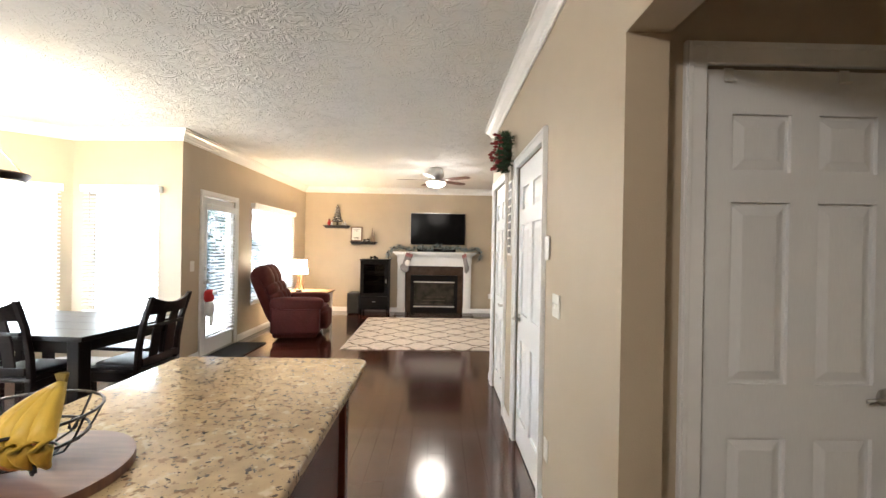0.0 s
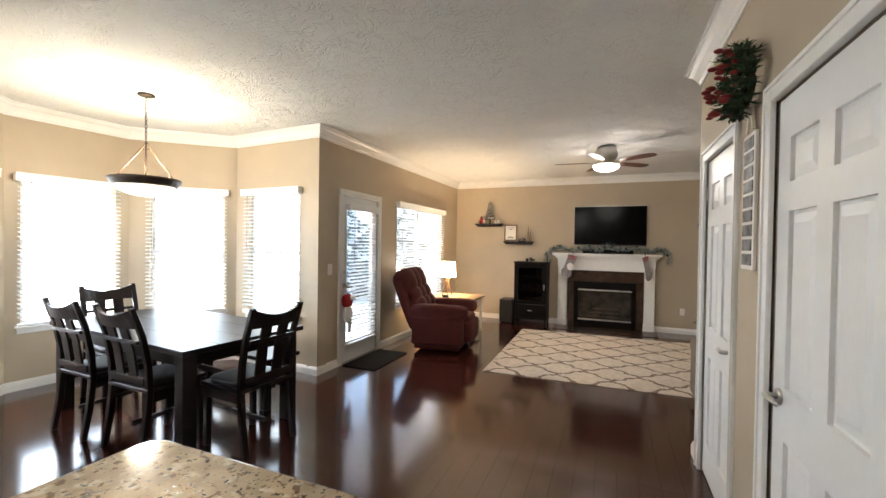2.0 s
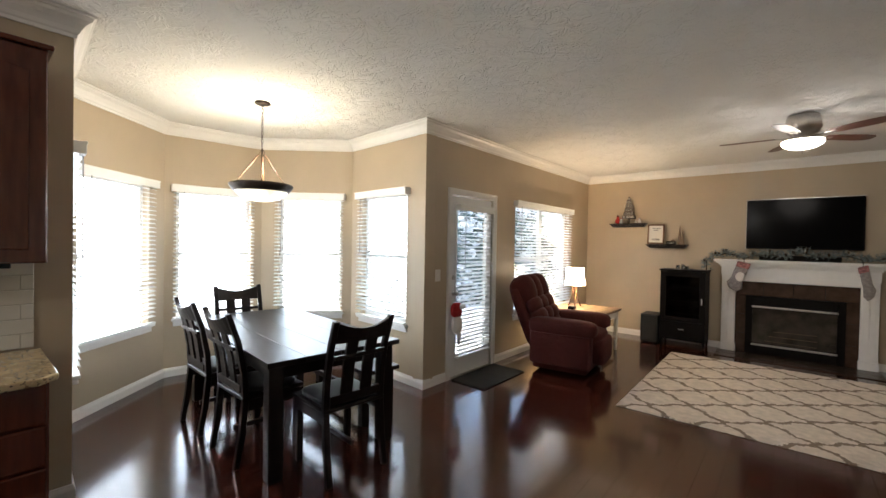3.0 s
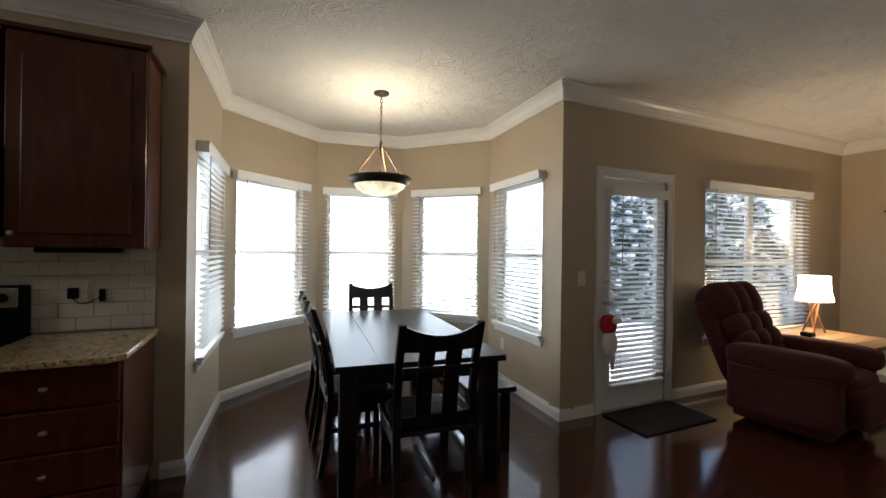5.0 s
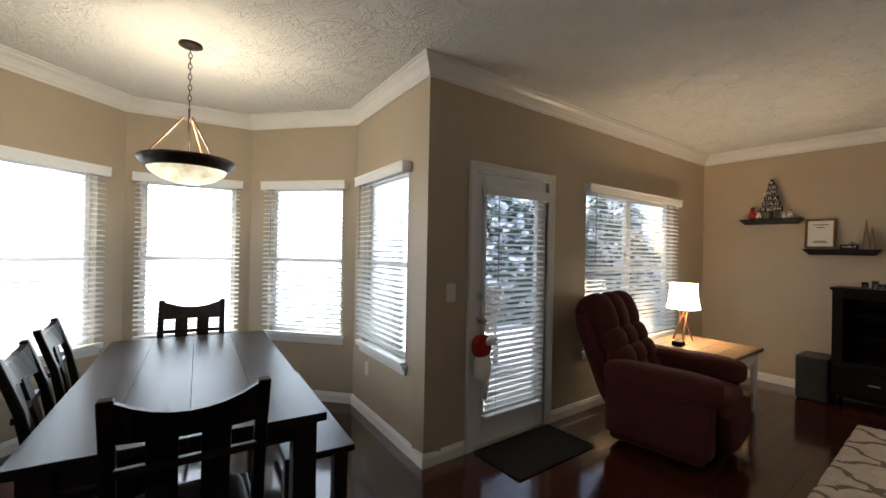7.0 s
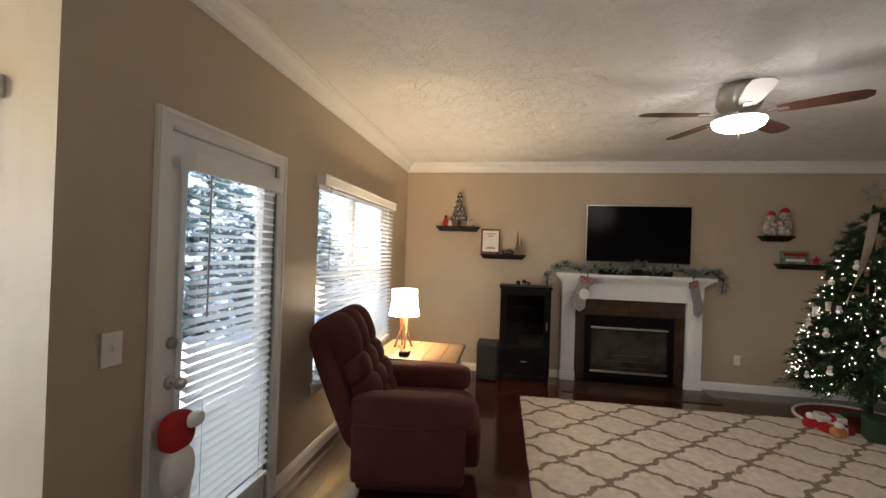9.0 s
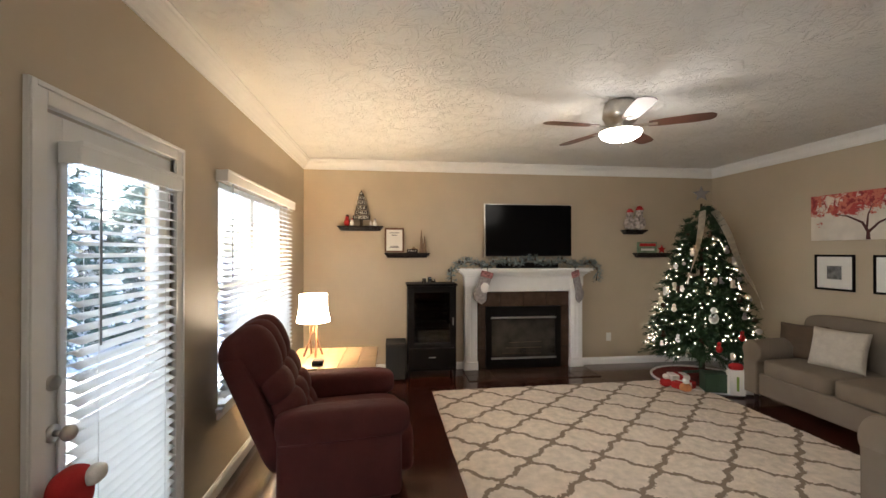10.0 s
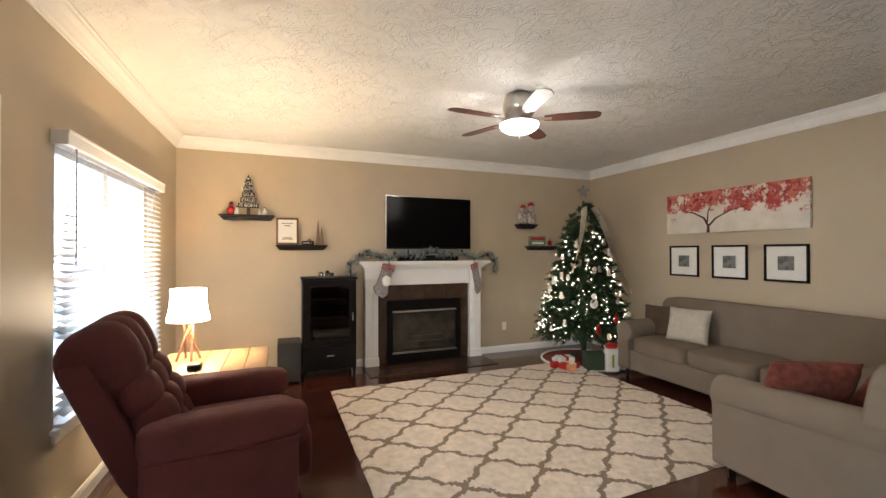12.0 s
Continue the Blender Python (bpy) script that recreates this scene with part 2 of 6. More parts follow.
CROWN = [(0.001, 2.615), (0.012, 2.615), (0.014, 2.632), (0.022, 2.640), (0.030, 2.660), (0.050, 2.690), (0.074, 2.708), (0.080, 2.722), (0.092, 2.726), (0.094, 2.7385), (0.001, 2.7385)]
loop = [(KX, BY)] + BAY + [(WX, FY), (EX, FY), (EX, HY), (HX, HY), (HX, BY)]
struct("crown_moulding", sweep(CROWN, loop, True), white_trim, "white painted crown moulding with stepped profile", "moulding")
BASE = [(0.001, 0.0), (0.016, 0.0), (0.016, 0.062), (0.012, 0.075), (0.008, 0.082), (0.007, 0.092), (0.001, 0.095)]
runs = [[(KX, 3.43)] + BAY + [(WX, 6.555)], [(WX, 7.51), (WX, FY), (-1.135, FY)], [(0.495, FY), (EX, FY), (EX, HY), (HX, HY), (HX, C2[1] + 0.075)],
        [(HX, C2[0] - 0.075), (HX, C1[1] + 0.075)], [(HX, C1[0] - 0.075), (HX, 2.755), (HX + TH - 0.001, 2.755)], [(HX, 1.1), (HX, BY)]]
for r in runs:
    struct("baseboard", sweep(BASE, r), white_trim, "white painted baseboard along the wall", "baseboard")


# ---- windows ----
def casing(parent, a, b, z1, y=-0.018, w=0.07, name="casing", z0=0.0):
    for k, (x0, x1, q0, q1) in enumerate(((a - w, a, z0, z1 + w), (b, b + w, z0, z1 + w), (a, b, z1, z1 + w))):
        bm = bmesh.new()
        box(bm, x0, x1, y, -0.001, q0, q1)
        if k < 2:
            o = x0 + 0.004 if k == 0 else x1 - 0.022
            box(bm, o, o + 0.018, y - 0.008, y + 0.001, q0, q1 - (0.004 if k < 2 else 0))
        else:
            box(bm, a - w + 0.023, b + w - 0.023, y - 0.008, y + 0.001, z1 + w - 0.022, z1 + w - 0.004)
        part(name, soft(bm, 0.002, 1), white_trim, parent)


slat_mat = vinyl
slat_cache = {}


def slat_mesh(w, tilt, depth=0.05):
    key = (round(w, 3), tilt)
    if key not in slat_cache:
        bm = bmesh.new()
        prev = None
        for k in range(5):
            s = (k / 4 - 0.5)
            c = Vector((0, s * depth, 0.004 * (1 - 4 * s * s)))
            c.rotate(Euler((tilt, 0, 0)))
            row = [bm.verts.new((x, c.y, c.z)) for x in (0, w)]
            if prev:
                bm.faces.new((prev[0], prev[1], row[1], row[0]))
            prev = row
        r = bmesh.ops.solidify(bm, geom=bm.faces[:], thickness=0.0022)
        slat_cache[key] = mesh_of("slat", bm, slat_mat)
    return slat_cache[key]


def blind(parent_m, a, b, z0, z1, y, label, tilt=0.15, pitch=0.043, wand=True):
    bl = thing("window_blind", parent_m @ Matrix.Translation((a, y, 0)), label, "blind", "window blinds")
    w = b - a
    v = bmesh.new()
    box(v, -0.02, w + 0.02, -0.045, -0.033, z1 - 0.075, z1)
    box(v, -0.02, -0.008, -0.034, 0.03, z1 - 0.075, z1)
    box(v, w + 0.008, w + 0.02, -0.034, 0.03, z1 - 0.075, z1)
    box(v, -0.02, w + 0.02, -0.05, -0.03, z1 - 0.012, z1 + 0.004)
    part("valance", soft(v, 0.002, 1), vinyl, bl)
    part("head_rail", bbox(0, w, -0.025, 0.028, z1 - 0.05, z1 - 0.006, 0.002), vinyl, bl)
    n = int((z1 - 0.09 - z0 - 0.02) / pitch)
    me = slat_mesh(w, tilt)
    for i in range(n):
        s = new("slat", me)
        s.parent = bl
        s.location = (0, 0, z1 - 0.09 - i * pitch)
    part("bottom_rail", bbox(0, w, -0.024, 0.024, z0, z0 + 0.02, 0.004), vinyl, bl)
    for f in ((0.12, 0.5, 0.88) if w > 1 else (0.15, 0.85)):
        for yy in (-0.026, 0.026):
            part("ladder_cord", ccyl((f * w, yy, z0 + 0.01), (f * w, yy, z1 - 0.05), 0.0012, seg=5), vinyl, bl)
    if wand:
        part("tilt_wand", ccyl((0.09, -0.036, z1 - 0.72), (0.09, -0.036, z1 - 0.06), 0.004, seg=6), material("clear wand", (0.25, 0.25, 0.25), 0.2), bl)
    return bl


def sash(parent, a, b, z0, z1, y0, name="window_frame", fw=0.04):
    bm = bmesh.new()
    box(bm, a, a + fw, y0, y0 + 0.05, z0, z1)
    box(bm, b - fw, b, y0, y0 + 0.05, z0, z1)
    box(bm, a + fw, b - fw, y0, y0 + 0.05, z0, z0 + fw)
    box(bm, a + fw, b - fw, y0, y0 + 0.05, z1 - fw, z1)
    zm = (z0 + z1) / 2
    box(bm, a + fw, b - fw, y0, y0 + 0.05, zm - 0.022, zm + 0.022)
    part(name, soft(bm, 0.003, 1), white_trim, parent)
    for p0, p1 in ((z0 + fw, zm - 0.022), (zm + 0.022, z1 - fw)):
        g = part("pane", bbox(a + fw, b - fw, y0 + 0.022, y0 + 0.027, p0, p1, 0), clear_glass, parent)
        g.visible_shadow = False


def window(name, m, a, b, z0, z1, label, units=1):
    wd = thing(name, m, label, "window", kind="structure")
    w = (b - a) / units
    for k in range(units):
        sash(wd, a + k * w + 0.002, a + (k + 1) * w - 0.002, z0 + 0.002, z1 - 0.002, 0.07)
    part("window_sill", bbox(a - 0.04, b + 0.04, -0.045, 0.07, z0 - 0.022, z0 + 0.001, 0.005), white_trim, wd)
    part("apron", bbox(a - 0.025, b + 0.025, -0.016, -0.001, z0 - 0.075, z0 - 0.024, 0.003), white_trim, wd)
    return wd


for i in range(5):
    m, length = frame_of(BAY[i], BAY[i + 1])
    a, b = WIN_BAY[i]
    window("window_%d" % (i + 1), m, a, b, WZ0, WZ1, "white double-hung bay window behind a slatted blind")
    blind(m, a - 0.03, b + 0.03, WZ0 + 0.005, 2.085, -0.032, "white slatted blind, lowered with slats open, in the bay window", tilt=0.26)
    window_light(m, a, b, WZ0, WZ1, DAY_WATTS)
m, length = frame_of(BAY[5], (WX, FY))
window("window_6", m, LWIN[0], LWIN[1], 0.55, 2.05, "wide white twin window behind a slatted blind", 2)
blind(m, LWIN[0] - 0.03, LWIN[1] + 0.03, 0.56, 2.09, -0.032, "wide white slatted blind, lowered with slats open", tilt=0.4)

# ---- outside ----
gr = bmesh.new()
bmesh.ops.create_grid(gr, x_segments=40, y_segments=40, size=200)
for v in gr.verts:
    v.co.z = -0.45 + 0.1 * noise.noise(v.co * 0.2)
struct("ground", gr, snow, "snow-covered ground outside the windows", "ground", True)

# ---- more materials ----
granite = material("speckled tan granite", (0.47, 0.35, 0.20), 0.12, var=0.25, scale=14, coat=0.3)


def speckle(m, scale, dark, light):
    nt = m.node_tree
    b = nt.nodes["Principled BSDF"]
    tc = nt.nodes.new("ShaderNodeTexCoord")
    src = b.inputs["Base Color"].links[0].from_socket
    for sc, col, lo, hi in ((scale, dark, 0.585, 0.64), (scale * 0.7, light, 0.58, 0.68), (scale * 1.8, (0.06, 0.045, 0.035), 0.61, 0.64)):
        n = nt.nodes.new("ShaderNodeTexNoise")
        n.inputs["Scale"].default_value, n.inputs["Detail"].default_value = sc, 3
        mp = nt.nodes.new("ShaderNodeMapping")
        mp.inputs["Location"].default_value = (sc, 3, 1)
        nt.links.new(tc.outputs["Object"], mp.inputs[0])
        nt.links.new(mp.outputs[0], n.inputs["Vector"])
        r = nt.nodes.new("ShaderNodeMapRange")
        r.inputs[1].default_value, r.inputs[2].default_value = lo, hi
        nt.links.new(n.outputs["Fac"], r.inputs[0])
        mx = nt.nodes.new("ShaderNodeMix")
        mx.data_type = 'RGBA'
        nt.links.new(r.outputs[0], mx.inputs[0])
        nt.links.new(src, mx.inputs[6])
        mx.inputs[7].default_value = (*col, 1)
        src = mx.outputs[2]
    nt.links.new(src, b.inputs["Base Color"])


speckle(granite, 42, (0.20, 0.12, 0.06), (0.62, 0.51, 0.34))
cherry = material("cherry cabinet wood", (0.092, 0.020, 0.0105), 0.26, var=0.22, scale=7, bump=0.03, bscale=30, stretch=(4, 4, 0.6), coat=0.3)
burgundy = material("burgundy plush upholstery", (0.062, 0.0085, 0.0062), 0.95, var=0.12, scale=7, bump=0.5, bscale=24)
taupe = material("taupe woven upholstery", (0.18, 0.142, 0.106), 0.95, var=0.06, scale=5, bump=0.3, bscale=260)
oak = material("worn oak top", (0.18, 0.115, 0.065), 0.38, var=0.3, scale=8, stretch=(1, 8, 1), bump=0.05)
lamp_wood = material("honey stained lamp wood", (0.15, 0.07, 0.033), 0.45, var=0.25, scale=12, stretch=(5, 5, 1))
fan_wood = material("walnut fan blade", (0.085, 0.030, 0.018), 0.35, var=0.2, scale=9)
screen = material("black glass screen", (0.003, 0.003, 0.0035), 0.15, spec=0.06)
black = material("black plastic", (0.006, 0.005, 0.005), 0.5, var=0.2, spec=0.1)
tile_dark = material("dark brown slate tile", (0.055, 0.032, 0.022), 0.25, var=0.3, scale=9, bump=0.08, bscale=20, per_object=0.15)
white_tile = material("white glazed wall tile", (0.72, 0.70, 0.64), 0.15, var=0.03, per_object=0.04)
plate_white = material("white plastic plate", (0.76, 0.74, 0.69), 0.35, var=0.01)
cream = material("cream knit", (0.50, 0.45, 0.38), 0.95, var=0.08, scale=20, bump=0.6, bscale=50)
brown_cloth = material("brown cushion cloth", (0.085, 0.055, 0.035), 0.95, var=0.15, bump=0.3, bscale=200)
rust_fur = material("rust red shaggy cushion", (0.16, 0.040, 0.028), 0.98, var=0.35, scale=25, bump=0.9, bscale=60)
red = material("red felt", (0.38, 0.015, 0.015), 0.9, var=0.15, bump=0.2, bscale=150)
white_soft = material("white felt", (0.75, 0.73, 0.70), 0.95, var=0.05, bump=0.3, bscale=120)
grey_knit = material("grey stocking knit", (0.24, 0.22, 0.22), 0.95, var=0.25, scale=40, bump=0.4, bscale=120)
needle = material("dark green fir needles", (0.022, 0.052, 0.020), 0.7, var=0.45, scale=14)
frosted = material("frosted garland needles", (0.21, 0.25, 0.25), 0.8, var=0.7, scale=30)
patterned = material("patterned plush", (0.36, 0.31, 0.29), 0.95, var=0.75, scale=26, bump=0.3)
bark = material("brown bark", (0.06, 0.04, 0.025), 0.9, var=0.3, bump=0.5)
bronze = material("oil rubbed bronze", (0.035, 0.022, 0.015), 0.42, 0.6, var=0.25, scale=20)
gold = material("champagne ribbon", (0.66, 0.59, 0.47), 0.55, 0.0, var=0.15, scale=25)
green_box = material("dark green gift wrap", (0.03, 0.06, 0.035), 0.45)
paper = material("white paper", (0.74, 0.72, 0.68), 0.7, var=0.03)
print_grey = material("grey photograph print", (0.14, 0.14, 0.14), 0.5, var=0.8, scale=18)
mat_black = material("dark doormat", (0.012, 0.011, 0.010), 0.95, var=0.3, bump=0.5, bscale=150)
banana = material("ripe banana peel", (0.66, 0.45, 0.07), 0.5, var=0.18, scale=16)
peach = material("peach skin", (0.62, 0.25, 0.10), 0.55, var=0.3, scale=10)
walnut_round = material("round walnut board", (0.20, 0.10, 0.07), 0.4, var=0.25, scale=6, stretch=(1, 8, 1))
bulb_glow = glow("warm bulb glow", (1.0, 0.84, 0.62), 2.4)
bowl_glow = glow("lit alabaster bowl", (1.0, 0.80, 0.52), 0.30, 0.4, 11)
fan_glow = glow("lit frosted bowl", (1.0, 0.92, 0.80), 2.2)
shade_glow = glow("lit linen shade", (1.0, 0.80, 0.57), 4.0)


def lamp(name, at, watts, col, radius):
    ob = new(name, bpy.data.lights.new(name, 'POINT'))
    ob.location = at
    ob.data.energy, ob.data.color, ob.data.shadow_soft_size = watts, col, radius
    return ob


def puff(x0, x1, y0, y1, z0, z1, e=0.35, m=None, u=28, v=16):
    # rounded cushion
    bm = bmesh.new()

    def sp(a):
        return math.copysign(abs(a) ** e, a)
    c = Vector(((x0 + x1) / 2, (y0 + y1) / 2, (z0 + z1) / 2))
    h = Vector(((x1 - x0) / 2, (y1 - y0) / 2, (z1 - z0) / 2))
    rings = []
    for j in range(v + 1):
        f = -math.pi / 2 + math.pi * j / v
        if j in (0, v):
            rings.append([bm.verts.new(c + Vector((0, 0, h.z * (1 if j else -1))))])
            continue
        cf, sf = sp(math.cos(f)), sp(math.sin(f))
        rings.append([bm.verts.new(c + Vector((h.x * cf * sp(math.cos(2 * math.pi * i / u)), h.y * cf * sp(math.sin(2 * math.pi * i / u)), h.z * sf))) for i in range(u)])
    for a, b in zip(rings, rings[1:]):
        for i in range(u):
            k = (i + 1) % u
            if len(a) == 1:
                bm.faces.new((a[0], b[k], b[i]))
            elif len(b) == 1:
                bm.faces.new((a[i], a[k], b[0]))
            else:
                bm.faces.new((a[i], a[k], b[k], b[i]))
    if m:
        bm.transform(m)
    return bm


def extrude_profile(profile, y0, y1, bev=0.0, seg=2):
    # profile in x, z; extruded along y
    bm = bmesh.new()
    f = bm.faces.new([bm.verts.new((x, y0, z)) for x, z in profile])
    r = bmesh.ops.extrude_face_region(bm, geom=[f])
    for v in r["geom"]:
        if isinstance(v, bmesh.types.BMVert):
            v.co.y = y1
    bmesh.ops.recalc_face_normals(bm, faces=bm.faces[:])
    return soft(bm, bev, seg) if bev else bm


# ---- doors ----
def panel_door(name, m, w, h, label, hinge_left, z0=0.012, handle=True):
    # local x along the door, face towards -y
    d = thing(name, m, label, "door", kind="structure")
    cols = ((0.11 * w / 0.76, w / 2 - 0.05), (w / 2 + 0.05, w - 0.11 * w / 0.76))
    rows = ((0.22, 0.78), (0.97, 1.61), (1.715, h - 0.155))
    leaf = bmesh.new()
    xs = [0, cols[0][0], cols[0][1], cols[1][0], cols[1][1], w]
    for a, b in ((xs[0], xs[1]), (xs[2], xs[3]), (xs[4], xs[5])):
        box(leaf, a, b, 0.0, 0.035, z0, h)
    zs = [z0, rows[0][0], rows[0][1], rows[1][0], rows[1][1], rows[2][0], rows[2][1], h]
    for c0, c1 in cols:
        for k in range(0, 8, 2):
            box(leaf, c0, c1, 0.0, 0.035, zs[k], zs[k + 1])
        for r0, r1 in rows:
            box(leaf, c0, c1, 0.014, 0.024, r0, r1)
    part("leaf", leaf, door_white, d)
    # added black sheet behind the whole leaf; blocks daylight through the door gaps
    part("door_stop", bbox(-0.003, w + 0.003, 0.037, 0.075, 0.0, h + 0.009, 0), black, d)
    for c0, c1 in cols:
        for r0, r1 in rows:
            bm = bmesh.new()
            g, t = 0.012, 0.045
            o = [bm.verts.new(p) for p in ((c0 + g, 0.0135, r0 + g), (c1 - g, 0.0135, r0 + g), (c1 - g, 0.0135, r1 - g), (c0 + g, 0.0135, r1 - g))]
            i = [bm.verts.new(p) for p in ((c0 + t, 0.003, r0 + t), (c1 - t, 0.003, r0 + t), (c1 - t, 0.003, r1 - t), (c0 + t, 0.003, r1 - t))]
            bm.faces.new(i)
            for k in range(4):
                bm.faces.new((o[k], o[(k + 1) % 4], i[(k + 1) % 4], i[k]))
            part("raised_panel", bm, door_white, d)
    hx = 0.0 if hinge_left else w
    for z in (0.2, h / 2, h - 0.2):
        bm = bmesh.new()
        cyl(bm, (hx, -0.006, z - 0.045), (hx, -0.006, z + 0.045), 0.006, seg=10)
        box(bm, hx - 0.016, hx + 0.016, -0.002, 0.003, z - 0.045, z + 0.045)
        part("hinge", bm, nickel, d, "brushed nickel hinge")
    if handle:
        s = 1 if hinge_left else -1
        kx = w - 0.065 if hinge_left else 0.065
        bm = bmesh.new()
        cyl(bm, (kx, 0.001, 0.93), (kx, -0.008, 0.93), 0.032, 0.028, 24)
        cyl(bm, (kx, -0.008, 0.93), (kx, -0.045, 0.93), 0.010, 0.012, 12)
        lever = tube([(kx, -0.045, 0.93), (kx - s * 0.03, -0.05, 0.932), (kx - s * 0.07, -0.048, 0.936), (kx - s * 0.105, -0.042, 0.928)], lambda f: 0.011 - 0.004 * f, 10)
        part("door_handle", bm, nickel, d, "nickel lever handle", True)
        part("lever", lever, nickel, d, "", True)
    return d


mh, _ = frame_of((HX, HY), (HX, BY))
for nm, (y0, y1) in (("door_1", C1), ("door_2", C2)):
    a = HY - y1
    dm = mh @ Matrix.Translation((a + 0.004, 0.012, 0))
    dd = panel_door(nm, dm, y1 - y0 - 0.008, 2.03, "white six-panel closet door, closed, nickel lever", nm == "door_2")
    casing(dd, -0.004, y1 - y0 - 0.004, 2.04, y=-0.030)
    for o in dd.children:
        if o.name.startswith("casing"):
            o.location.y = -0.0
pm = Matrix.Translation((PD[0] + 0.004, RY + 0.012, 0))
pd = panel_door("door_3", pm, PD[1] - PD[0] - 0.008, 2.075, "white six-panel pantry door, closed, with over-door hooks", True)
casing(pd, -0.004, PD[1] - PD[0] - 0.004, 2.085, y=-0.030, w=0.075)
for x in (0.07, 0.48):
    bm = bmesh.new()
    box(bm, x, x + 0.035, -0.006, -0.001, 2.03, 2.079)
    box(bm, x, x + 0.035, -0.022, -0.006, 2.03, 2.036)
    part("over_door_hook", soft(bm, 0.002, 1), plate_white, pd, "white plastic over-door hook")

# patio door: half-open blind behind a full glass light
m_w, _ = frame_of(BAY[5], (WX, FY))
pdo = thing("door_4", m_w @ Matrix.Translation((PDOOR[0] + 0.004, 0.015, 0)), "white patio door with a full glass light and blind, closed", "door", kind="structure")
w = PDOOR[1] - PDOOR[0] - 0.008
gx0, gx1, gz0, gz1 = 0.10, w - 0.10, 0.24, 1.90
bm = bmesh.new()
box(bm, 0, gx0, 0, 0.044, 0.012, 2.03)
box(bm, gx1, w, 0, 0.044, 0.012, 2.03)
box(bm, gx0, gx1, 0, 0.044, 0.012, gz0)
box(bm, gx0, gx1, 0, 0.044, gz1, 2.03)
part("leaf", soft(bm, 0.002, 1), door_white, pdo)
bm = bmesh.new()
for a, b, c, d in ((gx0 - 0.02, gx0 + 0.015, gz0 - 0.02, gz1 + 0.02), (gx1 - 0.015, gx1 + 0.02, gz0 - 0.02, gz1 + 0.02), (gx0 + 0.015, gx1 - 0.015, gz0 - 0.02, gz0 + 0.015), (gx0 + 0.015, gx1 - 0.015, gz1 - 0.015, gz1 + 0.02)):
    box(bm, a, b, -0.009, 0.001, c, d)
part("glazing_bead", soft(bm, 0.003, 1), white_trim, pdo)
g = part("pane", bbox(gx0, gx1, 0.020, 0.026, gz0, gz1, 0), clear_glass, pdo)
g.visible_shadow = False
casing(pdo, -0.004, w + 0.004, 2.04, y=-0.033)
part("threshold", bbox(0, w, -0.03, 0.10, -0.010, 0.011, 0.003), nickel, pdo)
bm = bmesh.new()
cyl(bm, (0.06, 0, 0.95), (0.06, -0.01, 0.95), 0.03, seg=24)
cyl(bm, (0.06, -0.01, 0.95), (0.06, -0.035, 0.95), 0.011, seg=12)
ball(bm, (0.06, -0.055, 0.95), 0.028, 16, 10, (1, 0.8, 1))
part("door_knob", bm, nickel, pdo, "nickel door knob", True)
bm = bmesh.new()
cyl(bm, (0.06, 0, 1.12), (0.06, -0.014, 1.12), 0.027, 0.024, 24)
part("deadbolt", bm, nickel, pdo)
for z in (0.22, 1.02, 1.82):
    part("hinge", bbox(w - 0.016, w + 0.012, -0.006, 0.002, z - 0.05, z + 0.05, 0.002), nickel, pdo)
blind(m_w @ Matrix.Translation((PDOOR[0] + 0.004, 0, 0)), gx0 - 0.02, gx1 + 0.02, gz0 - 0.02, gz1 + 0.04, -0.030, "white slatted blind hung over the patio door glass", tilt=0.32)
# plush hanging from the knob
sm = m_w @ Matrix.Translation((PDOOR[0] + 0.0, -0.085, -0.10))
bm = puff(-0.075, 0.075, -0.05, 0.04, 0.80, 0.96, 0.7)
san = part("plush_door_hanger", bm, red, None, "", True)
san.matrix_world = sm
tagged(san, "red and white plush winter door hanger on the knob", "decoration")
part("beard", puff(-0.07, 0.075, -0.055, 0.03, 0.62, 0.82, 0.8), white_soft, san, "fluffy white beard", True)
part("hat_band", puff(0.0, 0.09, -0.075, -0.02, 0.885, 0.945, 0.8), white_soft, san, "", True)
part("tassel", ccyl((0.03, -0.02, 0.50), (0.03, -0.02, 0.66), 0.012, 0.03), white_soft, san, "", True)
mat_ob = part("doormat", slab([(-3.16, 6.62), (-2.72, 6.62), (-2.72, 7.44), (-3.16, 7.44)], 0.002, 0.014, 0.003, 1), mat_black)
tagged(mat_ob, "dark rectangular doormat on the floor before the patio door", "doormat")


# ---- plates on walls ----
def plate(name, m, w, h, label, cat, toggles=0, sockets=False):
    p = part(name, bbox(-w / 2, w / 2, -0.008, -0.001, -h / 2, h / 2, 0.003), plate_white)
    p.matrix_world = m
    tagged(p, label, cat)
    for k in range(toggles):
        x = (k - (toggles - 1) / 2) * 0.046
        part("toggle", bbox(x - 0.005, x + 0.005, -0.017, -0.007, -0.010, 0.012, 0.002), plate_white, p)
    if sockets:
        for z in (-0.02, 0.02):
            part("socket", bbox(-0.016, 0.016, -0.010, -0.007, z - 0.014, z + 0.014, 0.004), plate_white, p)
    return p


